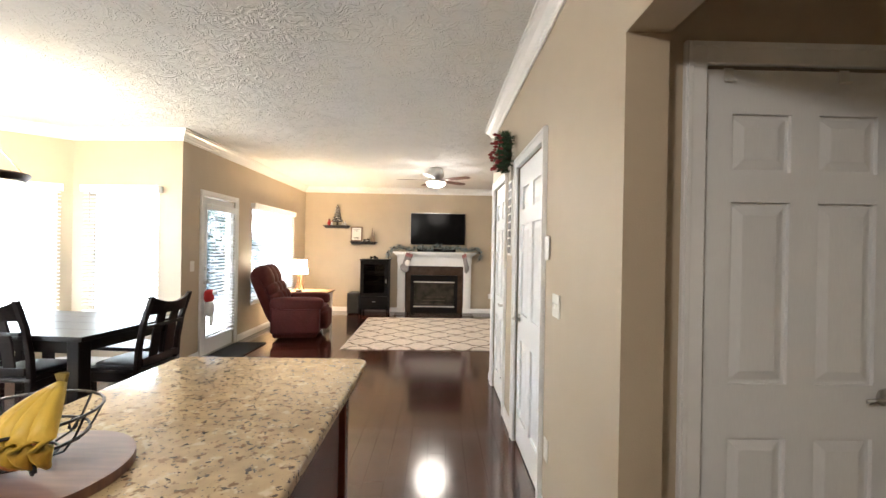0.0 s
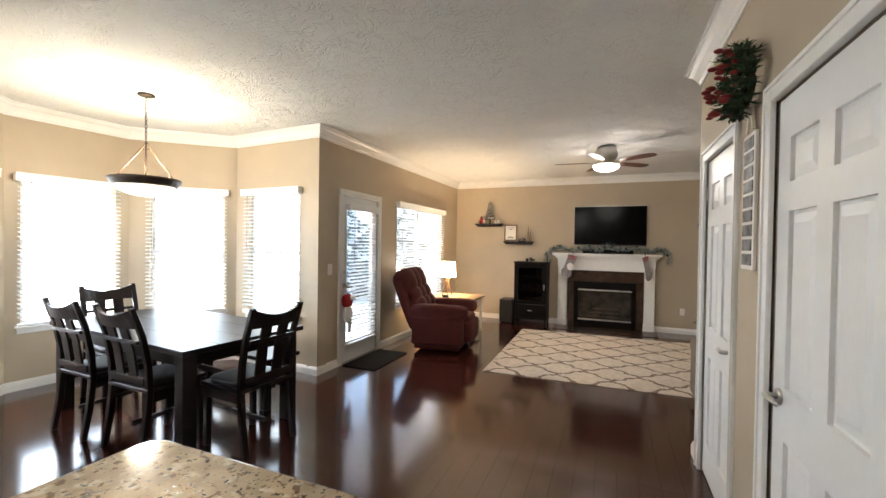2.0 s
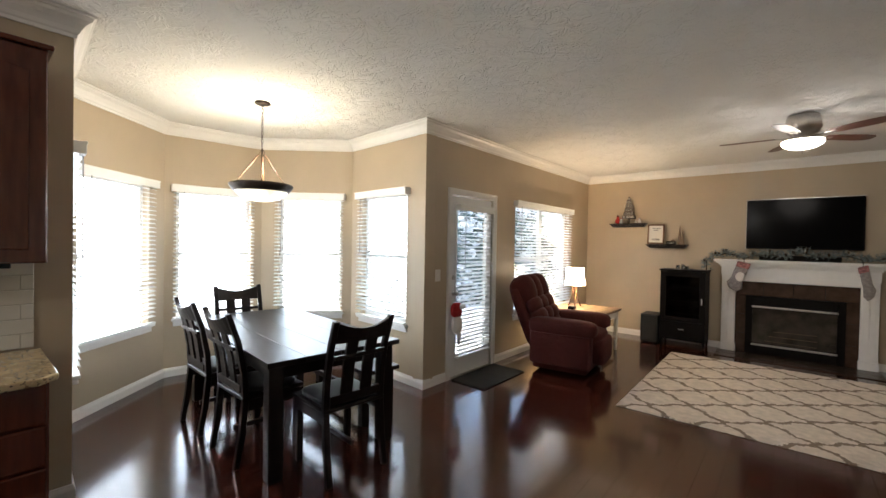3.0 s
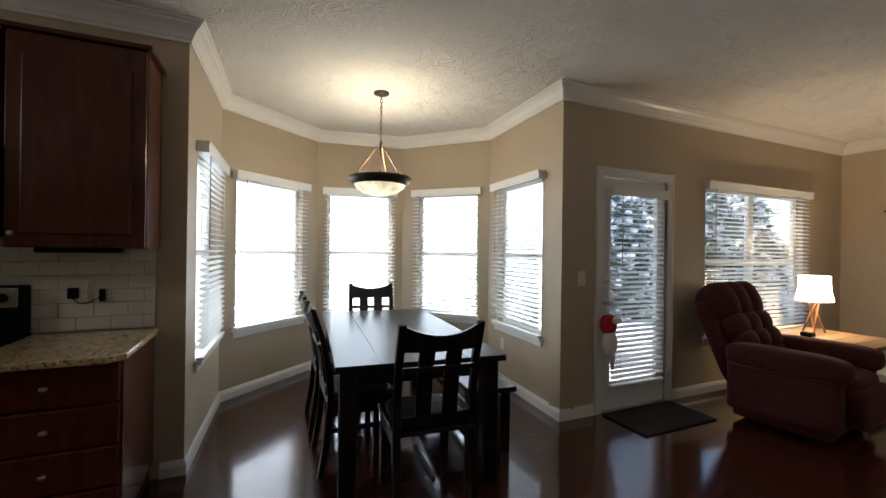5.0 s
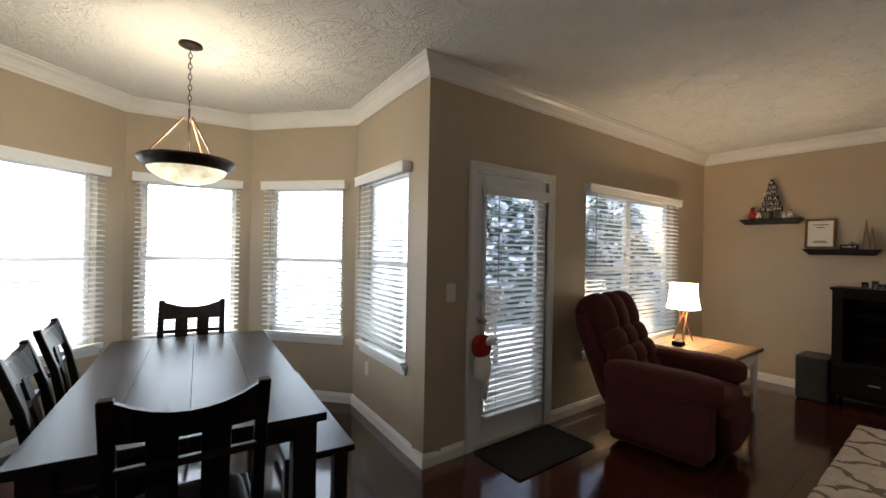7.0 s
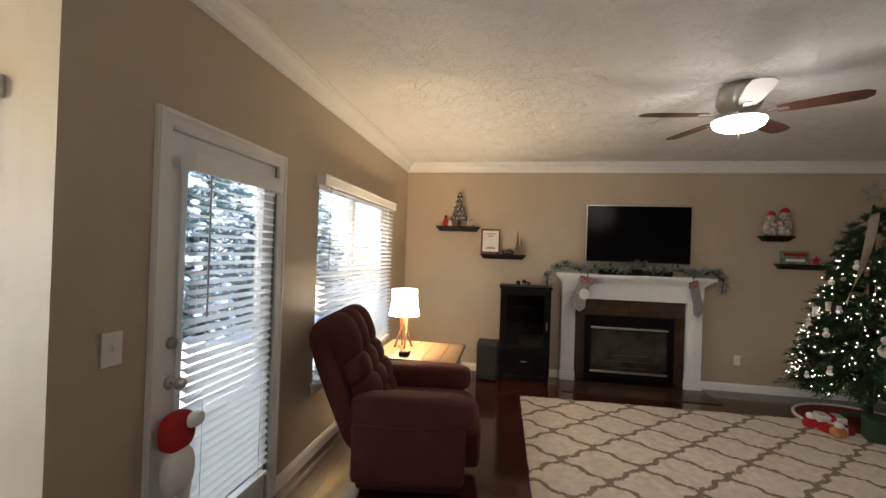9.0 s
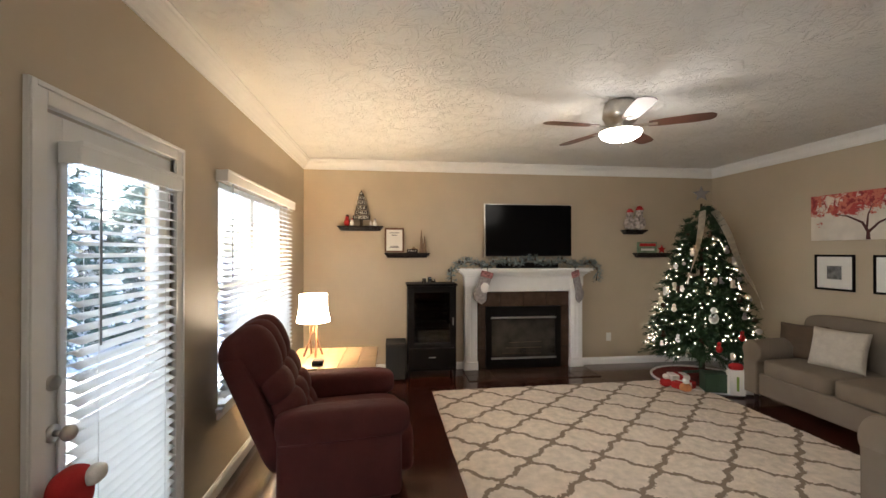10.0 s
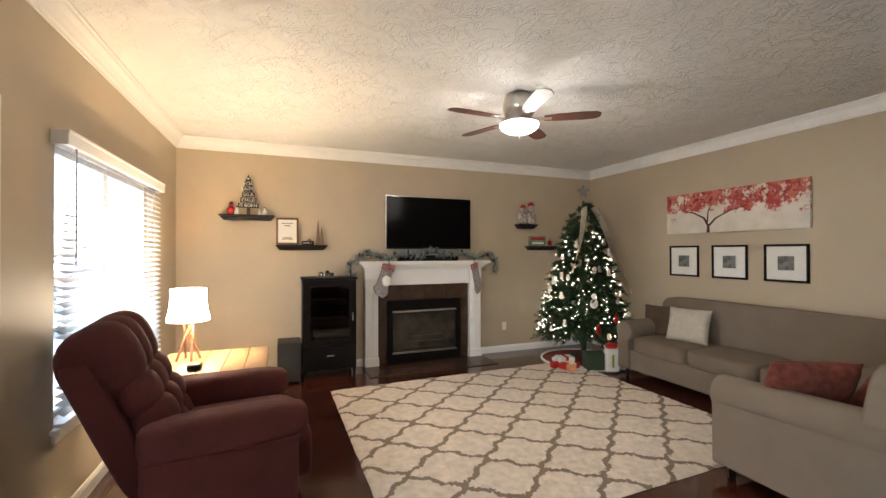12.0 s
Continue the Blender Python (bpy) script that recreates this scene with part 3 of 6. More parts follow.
plate("light_switch", mh @ Matrix.Translation((HY - 3.46, 0, 1.155)), 0.115, 0.115, "white double light switch plate on the tan wall", "switch", 2)
plate("thermostat", mh @ Matrix.Translation((HY - 3.625, -0.006, 1.44)), 0.075, 0.125, "white rectangular thermostat on the hall wall", "thermostat")
plate("wall_outlet", mh @ Matrix.Translation((HY - 3.60, 0, 0.38)), 0.07, 0.115, "white wall outlet near the floor", "outlet", 0, True)
plate("light_switch", m_w @ Matrix.Translation((0.205, 0, 1.16)), 0.08, 0.125, "white single light switch beside the patio door", "switch", 1)
plate("wall_outlet", Matrix.Translation((0.92, FY, 0.375)), 0.07, 0.115, "white wall outlet beside the fireplace", "outlet", 0, True)
mb, _ = frame_of(BAY[4], BAY[5])
plate("wall_outlet", mb @ Matrix.Translation((0.35, 0, 0.42)), 0.07, 0.115, "white wall outlet under the bay window", "outlet", 0, True)
mb, _ = frame_of(BAY[0], BAY[1])
plate("wall_outlet", mb @ Matrix.Translation((1.33, 0, 0.42)), 0.07, 0.115, "white wall outlet in the bay", "outlet", 0, True)


# ---- greenery ----
def sprays(rng, origin, direction, length, n, nl, bm, width=0.004):
    d = direction.normalized()
    side = d.cross(Vector((0, 0, 1)))
    side = side.normalized() if side.length > 0.01 else Vector((1, 0, 0))
    up = side.cross(d)
    for k in range(n):
        p = origin + d * length * (0.15 + 0.85 * k / n)
        a = rng.uniform(0, 2 * math.pi)
        o = (side * math.cos(a) + up * math.sin(a)) * 0.85 + d * 0.65
        q = p + o.normalized() * nl * rng.uniform(0.7, 1.2)
        wv = d.cross(o).normalized() * width
        bm.faces.new((bm.verts.new(p - wv), bm.verts.new(p + wv), bm.verts.new(q)))


def fir(rng, height, radius, z0, tips, n, nl, width, droop=0.1):
    bm = bmesh.new()
    for k in range(tips):
        f = (k + rng.random()) / tips
        f = 1 - math.sqrt(1 - f * 0.9992)
        z = z0 + (height - z0) * f
        r = radius * (1 - f) ** 0.72 * rng.uniform(0.72, 1.1) + 0.03
        a = rng.uniform(0, 2 * math.pi)
        tip = Vector((math.cos(a) * r, math.sin(a) * r, z - droop * r))
        inner = Vector((math.cos(a) * r * 0.35, math.sin(a) * r * 0.35, z + 0.02))
        d = tip - inner
        for b in range(4):
            dd = Vector((d.x, d.y, d.z)) + Vector((rng.uniform(-1, 1), rng.uniform(-1, 1), rng.uniform(-0.5, 0.6))) * d.length * (0.42 if b else 0)
            st = inner + d * (0.25 + 0.15 * b)
            sprays(rng, st, dd, max(0.09, d.length * 0.55), n, nl, bm, width)
    return bm


TREE = Vector((1.69, 9.76, 0))
rng = random.Random(4)
xt = thing("christmas_tree", Matrix.Translation(TREE), "lit green artificial christmas tree with ornaments and ribbon", "christmas tree")
part("trunk", ccyl((0, 0, 0.03), (0, 0, 2.15), 0.035, 0.012), bark, xt)
bm = bmesh.new()
for k in range(3):
    a = k * 2.094
    cyl(bm, (0, 0, 0.10), (0.22 * math.cos(a), 0.22 * math.sin(a), 0.035), 0.018, seg=8)
part("stand", bm, green_box, xt)
part("crown", fir(rng, 2.20, 0.56, 0.35, 640, 30, 0.058, 0.0046), needle, xt)


def on_tree(a, z, k=1.0):
    f = (z - 0.34) / 1.86
    r = (0.60 * max(0, 1 - f) ** 0.72 + 0.03) * k
    return Vector((math.cos(a) * r, math.sin(a) * r, z))


bm = balls([(on_tree(rng.uniform(0, 6.283), 0.36 + 1.75 * (1 - math.sqrt(1 - rng.random() * 0.95)), rng.uniform(0.86, 1.04)), 0.0042, 1) for k in range(400)], 6, 4)
part("light_string", bm, bulb_glow, xt, "warm white fairy lights")["kind"] = "stuff"
kinds = [(bark, "brown wooden ornament"), (white_soft, "white ornament"), (gold, "gold ornament"), (grey_knit, "grey ornament")]
for k in range(40):
    mt, lb = kinds[k % 4]
    a = rng.uniform(2.6, 6.0)
    p = on_tree(a, rng.uniform(0.42, 1.8), 1.0)
    bm = bmesh.new()
    s = rng.uniform(0.020, 0.034)
    if k % 3 == 0:
        ball(bm, p, s, 10, 8)
    elif k % 3 == 1:
        ball(bm, p, s, 10, 8, (1, 1, 1))
        ball(bm, p + Vector((0, 0, s * 1.5)), s * 0.7, 10, 8)
    else:
        box(bm, p.x - s * 0.7, p.x + s * 0.7, p.y - s * 0.5, p.y + s * 0.5, p.z - s, p.z + s * 1.4)
        box(bm, p.x - s * 0.7, p.x + s * 1.4, p.y - s * 0.5, p.y + s * 0.5, p.z - s * 1.9, p.z - s * 0.9)
        soft(bm, s * 0.25, 2)
    part("ornament", bm, mt, xt, lb, True)
for p, mt, lb, s in ((on_tree(4.25, 0.82), white_soft, "white snowman ornament", 0.055), (on_tree(4.75, 0.62), red, "red stocking ornament", 0.036), (on_tree(4.3, 0.50), red, "red stocking ornament", 0.036)):
    bm = bmesh.new()
    ball(bm, p, s, 14, 10, (1, 0.7, 1.1))
    ball(bm, p + Vector((0, 0, s * 1.6)), s * 0.65, 14, 10, (1, 0.7, 1))
    part("ornament", bm, mt, xt, lb, True)
for a0, a1, z1 in ((4.1, 3.75, 1.20), (5.05, 5.35, 0.92)):
    bm = bmesh.new()
    prev = None
    for k in range(25):
        f = k / 24
        c = on_tree(a0 + (a1 - a0) * f, 2.05 - (2.05 - z1) * f, 1.20 + 0.05 * math.sin(f * 9))
        tw = Vector((0.036 * math.cos(f * 2 - 0.9), 0.036 * math.sin(f * 2 - 0.9), 0.012))
        row = [bm.verts.new(c - tw), bm.verts.new(c + tw)]
        if prev:
            bm.faces.new((prev[0], prev[1], row[1], row[0]))
        prev = row
    bmesh.ops.solidify(bm, geom=bm.faces[:], thickness=0.002)
    part("ribbon", bm, gold, xt, "wide champagne ribbon", True)
bm = bmesh.new()
pts = []
for k in range(10):
    r = 0.10 if k % 2 == 0 else 0.042
    a = math.pi / 2 + k * math.pi / 5
    pts.append((r * math.cos(a), r * math.sin(a)))
bm = slab(pts, -0.012, 0.012, 0.003, 1)
bm.transform(Matrix.Translation((0, 0, 2.27)) @ Matrix.Rotation(-0.5, 4, 'Z') @ Matrix.Rotation(math.pi / 2, 4, 'X'))
part("star", bm, material("weathered star", (0.20, 0.19, 0.19), 0.6, 0.3), xt, "grey weathered star tree topper")
skirt_red = material("faded red felt", (0.20, 0.03, 0.025), 0.95, var=0.4, scale=9)
sk = part("tree_skirt", lathe([(0.04, 0.022), (0.35, 0.016), (0.50, 0.012), (0.56, 0.003)], 40), skirt_red, None, "", True)
sk.matrix_world = Matrix.Translation(TREE)
tagged(sk, "red felt tree skirt with a white edge on the floor", "tree skirt")
part("edge_trim", tube([(0.555 * math.cos(k * 0.157), 0.555 * math.sin(k * 0.157), 0.012) for k in range(40)], 0.014, 6, True), white_soft, sk, "white fluffy edge", True)


def gift(x, y, w, d, h, rz, mt, label, band=None, tie=None, name="gift"):
    o = part(name, bbox(-w / 2, w / 2, -d / 2, d / 2, 0, h, 0.004), mt)
    o.matrix_world = Matrix.Translation((x, y, 0.022)) @ Matrix.Rotation(rz, 4, 'Z')
    tagged(o, label, "gift")
    if band:
        part("ribbon", bbox(-0.02, 0.02, -d / 2 - 0.002, d / 2 + 0.002, -0.0, h + 0.002, 0.001, 1), band, o)
    if tie:
        bm = bmesh.new()
        for s in (-1, 1):
            ball(bm, (s * 0.03, 0, h + 0.02), 0.03, 10, 6, (1, 0.5, 0.6))
        part("bow", bm, tie, o, "", True)
    return o


gift(1.48, 9.32, 0.24, 0.18, 0.20, -0.35, green_box, "dark green wrapped gift box under the tree", green_box)
gb = gift(1.60, 9.16, 0.15, 0.09, 0.27, -0.35, paper, "white gift bag with a green stripe and red tissue")
part("tissue", puff(-0.07, 0.07, -0.04, 0.04, 0.255, 0.34, 0.8), red, gb, "crumpled red tissue", True)
part("stripe", bbox(-0.012, 0.012, -0.049, -0.0455, 0.05, 0.20, 0), material("lime print", (0.20, 0.32, 0.05), 0.6), gb)
gb = gift(1.76, 9.18, 0.20, 0.10, 0.24, -0.4, paper, "white gift bag with a grey tree print")
part("print", slab([(-0.06, 0.05), (0.06, 0.05), (0.0, 0.17)], -0.002, 0.002, 0), print_grey, gb)
gb.children[0].matrix_local = Matrix.Translation((0, -0.053, 0)) @ Matrix.Rotation(math.pi / 2, 4, 'X')
gift(1.20, 9.44, 0.22, 0.16, 0.07, 0.4, red, "flat red wrapped gift under the tree", white_soft)
gift(1.27, 9.62, 0.20, 0.15, 0.10, -0.2, paper, "small white wrapped gift under the tree", red)
for x, y, mt, lb in ((1.14, 9.33, peach, "orange and tan plush toy on the tree skirt"), (1.04, 9.52, red, "small red and white plush figure by the tree")):
    o = part("plush_toy", puff(-0.06, 0.06, -0.05, 0.05, 0.0, 0.09, 0.8), mt, None, "", True)
    o.matrix_world = Matrix.Translation((x, y, 0.018))
    tagged(o, lb, "toy")
    part("head", puff(-0.035, 0.035, -0.04, 0.03, 0.085, 0.145, 0.9), white_soft, o, "", True)

# ---- fireplace ----
fp = thing("fireplace", Matrix.Translation((-0.32, FY, 0)), "white fireplace mantel with dark tile surround and firebox", "fireplace")
for s in (-1, 1):
    x0, x1 = sorted((s * 0.81, s * 0.645))
    bm = bmesh.new()
    box(bm, x0, x1, -0.10, -0.001, 0.11, 1.10)
    part("pilaster", soft(bm, 0.004, 1), white_trim, fp)
    part("plinth", bbox(x0 - 0.01, x1 + 0.01, -0.115, -0.001, 0.0, 0.11, 0.004), white_trim, fp)
    for dx in (0.03, 0.085):
        part("flute", bbox(x0 + dx, x0 + dx + 0.045, -0.106, -0.099, 0.16, 1.0, 0.003), white_trim, fp)
    part("capital", bbox(x0 - 0.008, x1 + 0.008, -0.112, -0.001, 1.10, 1.235, 0.004), white_trim, fp)
part("frieze", bbox(-0.645, 0.645, -0.09, -0.001, 1.03, 1.235, 0.003), white_trim, fp)
part("frieze_bead", bbox(-0.64, 0.64, -0.10, -0.089, 1.03, 1.05, 0.004), white_trim, fp)
for k, (ov, z0, z1) in enumerate(((0.012, 1.235, 1.26), (0.035, 1.26, 1.285), (0.06, 1.285, 1.305), (0.085, 1.305, 1.34))):
    part("mantel_shelf" if k == 3 else "bed_moulding", bbox(-0.82 - ov, 0.82 + ov, -0.115 - ov * 1.3, -0.001, z0, z1, 0.006 if k < 3 else 0.004), white_trim, fp)
part("surround_backing", bbox(-0.645, 0.645, -0.03, -0.001, 0.0, 1.03, 0), material("dark grout", (0.03, 0.025, 0.02), 0.9), fp)
for k in range(4):
    part("tile", bbox(-0.642 + k * 0.322, -0.642 + k * 0.322 + 0.317, -0.042, -0.03, 0.83, 1.026, 0.003, 1), tile_dark, fp)
for s in (-1, 1):
    x0, x1 = sorted((s * 0.642, s * 0.52))
    for z in (0.0, 0.277, 0.554):
        part("tile", bbox(x0, x1, -0.042, -0.03, z + 0.002, z + 0.273, 0.003, 1), tile_dark, fp)
bm = bmesh.new()
for a, b, c, d in ((-0.52, -0.44, 0, 0.825), (0.44, 0.52, 0, 0.825), (-0.44, 0.44, 0.70, 0.825), (-0.44, 0.44, 0.0, 0.12)):
    box(bm, a, b, -0.065, -0.025, c, d)
part("firebox_frame", soft(bm, 0.003, 1), black, fp, "black steel firebox frame")
for z in (0.665, 0.125):
    part("bright_bar", bbox(-0.45, 0.45, -0.075, -0.05, z, z + 0.022, 0.004), nickel, fp, "satin metal trim bar")
part("fire_screen", bbox(-0.44, 0.44, -0.05, -0.045, 0.147, 0.665, 0), material("dark fire glass", (0.03, 0.026, 0.022), 0.12, var=0.6, scale=6), fp)
for k in range(3):
    part("log", tube([(-0.3 + 0.05 * k, -0.04, 0.2 + 0.07 * k), (0.25, -0.04, 0.19 + 0.08 * k)], 0.012, 8), bark, fp)
hearth = thing("hearth", Matrix.Translation((-0.32, FY - 0.12, 0)), "dark tiled hearth set flush before the fireplace", "hearth")
part("hearth_bed", bbox(-0.84, 0.84, -0.44, -0.0, -0.011, 0.003, 0), material("dark hearth grout", (0.03, 0.025, 0.02), 0.9), hearth)
for i in range(5):
    for j in range(2):
        part("tile", bbox(-0.838 + i * 0.336, -0.838 + i * 0.336 + 0.331, -0.438 + j * 0.219, -0.438 + j * 0.219 + 0.214, 0.002, 0.010, 0.002, 1), tile_dark, hearth)

gar = thing("garland", Matrix.Translation((-0.32, FY - 0.13, 1.34)), "frosted pine garland lying along the white mantel", "garland")
rng = random.Random(9)
bm = bmesh.new()
path = [Vector((-1.0, -0.03, -0.18)), Vector((-1.0, -0.03, -0.02)), Vector((-0.92, -0.01, 0.045))] + [Vector((-0.86 + 0.0865 * k, 0.02 * math.sin(k * 2.1), 0.055 + 0.03 * math.sin(k * 1.3) + (0.03 if 6 < k < 15 else 0))) for k in range(21)] + [Vector((0.93, -0.01, 0.045)), Vector((1.0, -0.03, -0.03)), Vector((0.98, -0.03, -0.17))]
for a, b in zip(path, path[1:]):
    for k in range(17):
        p = a.lerp(b, rng.random())
        d = Vector((rng.uniform(-1, 1), rng.uniform(-0.9, 0.5), rng.uniform(-0.25, 1.0) if a.z > 0 else rng.uniform(-1, 0.6)))
        sprays(rng, p, d, 0.085, 13, 0.036, bm, 0.004)
part("needles", bm, frosted, gar)
part("stem", tube(path, 0.008, 6), bark, gar)
bm = bmesh.new()
for k in range(26):
    p = path[rng.randrange(1, len(path) - 1)] + Vector((rng.uniform(-0.04, 0.04), rng.uniform(-0.05, 0.0), rng.uniform(0, 0.05)))
    ball(bm, p, 0.016, 8, 6, (1, 1, 1.5))
part("pine_cone", bm, bark, gar, "small brown pine cones", True)["kind"] = "stuff"
sb = part("soundbar", bbox(-0.42, 0.42, -0.05, 0.05, 0, 0.075, 0.01), black)
sb.matrix_world = Matrix.Translation((-0.28, FY - 0.08, 1.341))
tagged(sb, "long black soundbar standing on the mantel", "soundbar")
for x, s in ((-0.86, 1), (0.32, -1)):
    st = thing("stocking", Matrix.Translation((x, FY - 0.245, 1.30)), "grey knitted christmas stocking hanging from the mantel", "stocking", "stockings")
    st.scale = (1.3, 1.0, 1.25)
    bm = slab([(-0.055, 0.0), (0.055, 0.0), (0.045, -0.22), (0.06, -0.29), (0.02, -0.34), (-0.06, -0.31), (-0.095, -0.25), (-0.07, -0.2)], -0.022, 0.022, 0.012, 3)
    bm.transform(Matrix.Rotation(0.25, 4, 'Y') @ Matrix.Rotation(math.pi / 2, 4, 'X'))
    if s < 0:
        bm.transform(Matrix.Diagonal((-0.6, 1, 1, 1)))
    part("sock", bm, grey_knit, st, "", True)
    bm = bbox(-0.06, 0.06, -0.027, 0.027, -0.06, 0.004, 0.008)
    bm.transform(Matrix.Rotation(0.25, 4, 'Y'))
    if s < 0:
        bm.transform(Matrix.Diagonal((-0.6, 1, 1, 1)))
    part("cuff", bm, material("patterned red cuff", (0.30, 0.13, 0.13), 0.95, var=0.6, scale=60), st, "red and white cuff")
    if s > 0:
        bm = bmesh.new()
        ball(bm, (-0.03, -0.024, -0.16), 0.045, 14, 8, (1, 0.25, 1.2))
        part("applique", bm, white_soft, st, "white snowman patch", True)
    part("hook", tube([(0, 0, -0.01), (0, -0.005, 0.04), (0, 0.03, 0.046)], 0.006, 6), black_metal, st)

tv = thing("television", Matrix.Translation((-0.255, FY - 0.06, 1.845)), "large black flat-screen television mounted above the mantel", "television")
part("panel", bbox(-0.60, 0.60, -0.025, 0.02, -0.345, 0.345, 0.006), black, tv)
part("screen", bbox(-0.588, 0.588, -0.029, -0.024, -0.325, 0.335, 0.001, 1), screen, tv, "glossy black screen")
bm = bmesh.new()
for a, b, c, d in ((-0.606, 0.606, 0.345, 0.352), (-0.606, -0.600, -0.35, 0.345)):
    box(bm, a, b, -0.026, 0.02, c, d)
part("bezel", bm, nickel, tv, "thin silver edge")
part("wall_mount", bbox(-0.2, 0.2, 0.02, 0.058, -0.15, 0.15, 0.003), black, tv)


# ---- wall shelves and what stands on them ----
def ledge(x0, x1, z, label):
    sh = thing("wall_shelf", Matrix.Translation(((x0 + x1) / 2, FY, z)), label, "shelf", "wall shelves")
    w = (x1 - x0) / 2
    part("board", bbox(-w, w, -0.13, -0.001, -0.018, 0.0, 0.003), espresso, sh)
    for k in range(3):
        part("moulding", bbox(-w + 0.015 + k * 0.012, w - 0.015 - k * 0.012, -0.115 + k * 0.018, -0.001, -0.034 - k * 0.014, -0.018 - k * 0.014, 0.004), espresso, sh)


ledge(-2.77, -2.19, 1.89, "dark wood wall shelf holding a sign and ornaments")
ledge(-2.18, -1.59, 1.545, "dark wood wall shelf holding a framed certificate")
ledge(1.10, 1.435, 1.865, "short dark wall shelf holding two snowmen")
ledge(1.28, 1.80, 1.545, "dark wood wall shelf holding a sign")


def words(text, size, m, mt, parent):
    cu = bpy.data.curves.new("lettering", 'FONT')
    cu.body, cu.size, cu.align_x, cu.align_y, cu.extrude = text, size, 'CENTER', 'CENTER', 0.0008
    ob = new("lettering", cu)
    dg = bpy.context.evaluated_depsgraph_get()
    me = bpy.data.meshes.new_from_object(ob.evaluated_get(dg))
    bpy.data.objects.remove(ob)
    me.materials.clear()
    me.materials.append(mt)
    o = new("lettering", me)
    o.parent = parent
    o.matrix_local = m @ Matrix.Rotation(math.pi / 2, 4, 'X')
    return o


ts = thing("tree_sign", Matrix.Translation((-2.47, FY - 0.07, 1.89)), "tree-shaped dark plank sign with white lettering on the shelf", "sign")
ink = material("white lettering paint", (0.80, 0.78, 0.72), 0.6)
part("post", bbox(-0.018, 0.018, -0.012, 0.012, 0, 0.08, 0.002), bark, ts)
for k, (wd, tx) in enumerate(((0.215, "IS BORN"), (0.17, "CHILD"), (0.135, "US A"), (0.105, "UNTO"), (0.085, "FOR"))):
    z = 0.08 + k * 0.062
    part("plank", bbox(-wd / 2, wd / 2, -0.012, 0.010, z, z + 0.056, 0.003), espresso, ts)
    words(tx, 0.05, Matrix.Translation((0, -0.014, z + 0.028)), ink, ts)
bm = slab([(-0.035, 0.0), (0.035, 0.0), (0, 0.07)], -0.012, 0.010, 0.002, 1)
bm.transform(Matrix.Translation((0, 0, 0.39)) @ Matrix.Rotation(math.pi / 2, 4, 'X'))
part("tip", bm, espresso, ts)
bm = bmesh.new()
ball(bm, (0, -0.014, 0.415), 0.012, 8, 6, (1, 0.3, 1))
part("star_mark", bm, ink, ts)


def figurine(x, y, z, h, body, hat, label, name="figurine"):
    o = part(name, puff(-h * 0.26, h * 0.26, -h * 0.2, h * 0.2, 0, h * 0.55, 0.8), body, None, "", True)
    o.matrix_world = Matrix.Translation((x, y, z))
    tagged(o, label, "figurine")
    bm = bmesh.new()
    ball(bm, (0, 0, h * 0.62), h * 0.16, 12, 8)
    ball(bm, (h * 0.02, -h * 0.02, h * 0.80), h * 0.15, 12, 8, (1, 1, 1.2))
    # figurines of dolls stay one mesh: join the head into the body
    bm.from_mesh(o.data)
    bm.to_mesh(o.data)
    bm.free()
    o.data.materials.clear()
    o.data.materials.append(body)
    o.data.materials.append(hat)
    for p in o.data.polygons:
        p.use_smooth = True
        p.material_index = 1 if p.center.z > h * 0.83 else 0
    return o


figurine(-2.65, FY - 0.07, 1.89, 0.15, red, bronze, "small seated winter figurine on the shelf")
figurine(-2.59, FY - 0.08, 1.89, 0.10, white_soft, red, "small white and red figurine on the shelf")
figurine(-2.30, FY - 0.07, 1.89, 0.10, white_soft, grey_knit, "small pale figurine on the shelf")
figurine(-2.35, FY - 0.09, 1.89, 0.07, white_soft, gold, "tiny white figurine on the shelf")
figurine(1.195, FY - 0.07, 1.865, 0.30, patterned, red, "plush snowman with a red hat on the shelf", "snowman")
figurine(1.335, FY - 0.07, 1.865, 0.34, patterned, red, "taller plush snowman with a red hat on the shelf", "snowman")


def framed(name, m, w, h, fr, frm, label, inner, cat="picture", mat_w=0.0, depth=0.02):
    o = thing(name, m, label, cat)
    bm = bmesh.new()
    for a, b, c, d in ((-w / 2, -w / 2 + fr, -h / 2, h / 2), (w / 2 - fr, w / 2, -h / 2, h / 2), (-w / 2 + fr, w / 2 - fr, -h / 2, -h / 2 + fr), (-w / 2 + fr, w / 2 - fr, h / 2 - fr, h / 2)):
        box(bm, a, b, -depth, -0.002, c, d)
    part("frame", soft(bm, 0.002, 1), frm, o)
    part("mount", bbox(-w / 2 + fr, w / 2 - fr, -0.010, -0.004, -h / 2 + fr, h / 2 - fr, 0), paper, o, "white card mount")
    if mat_w:
        part("photograph", bbox(-w / 2 + mat_w, w / 2 - mat_w, -0.013, -0.010, -h / 2 + mat_w * 0.95, h / 2 - mat_w * 0.95, 0), inner, o, "grey landscape photograph")
    return o


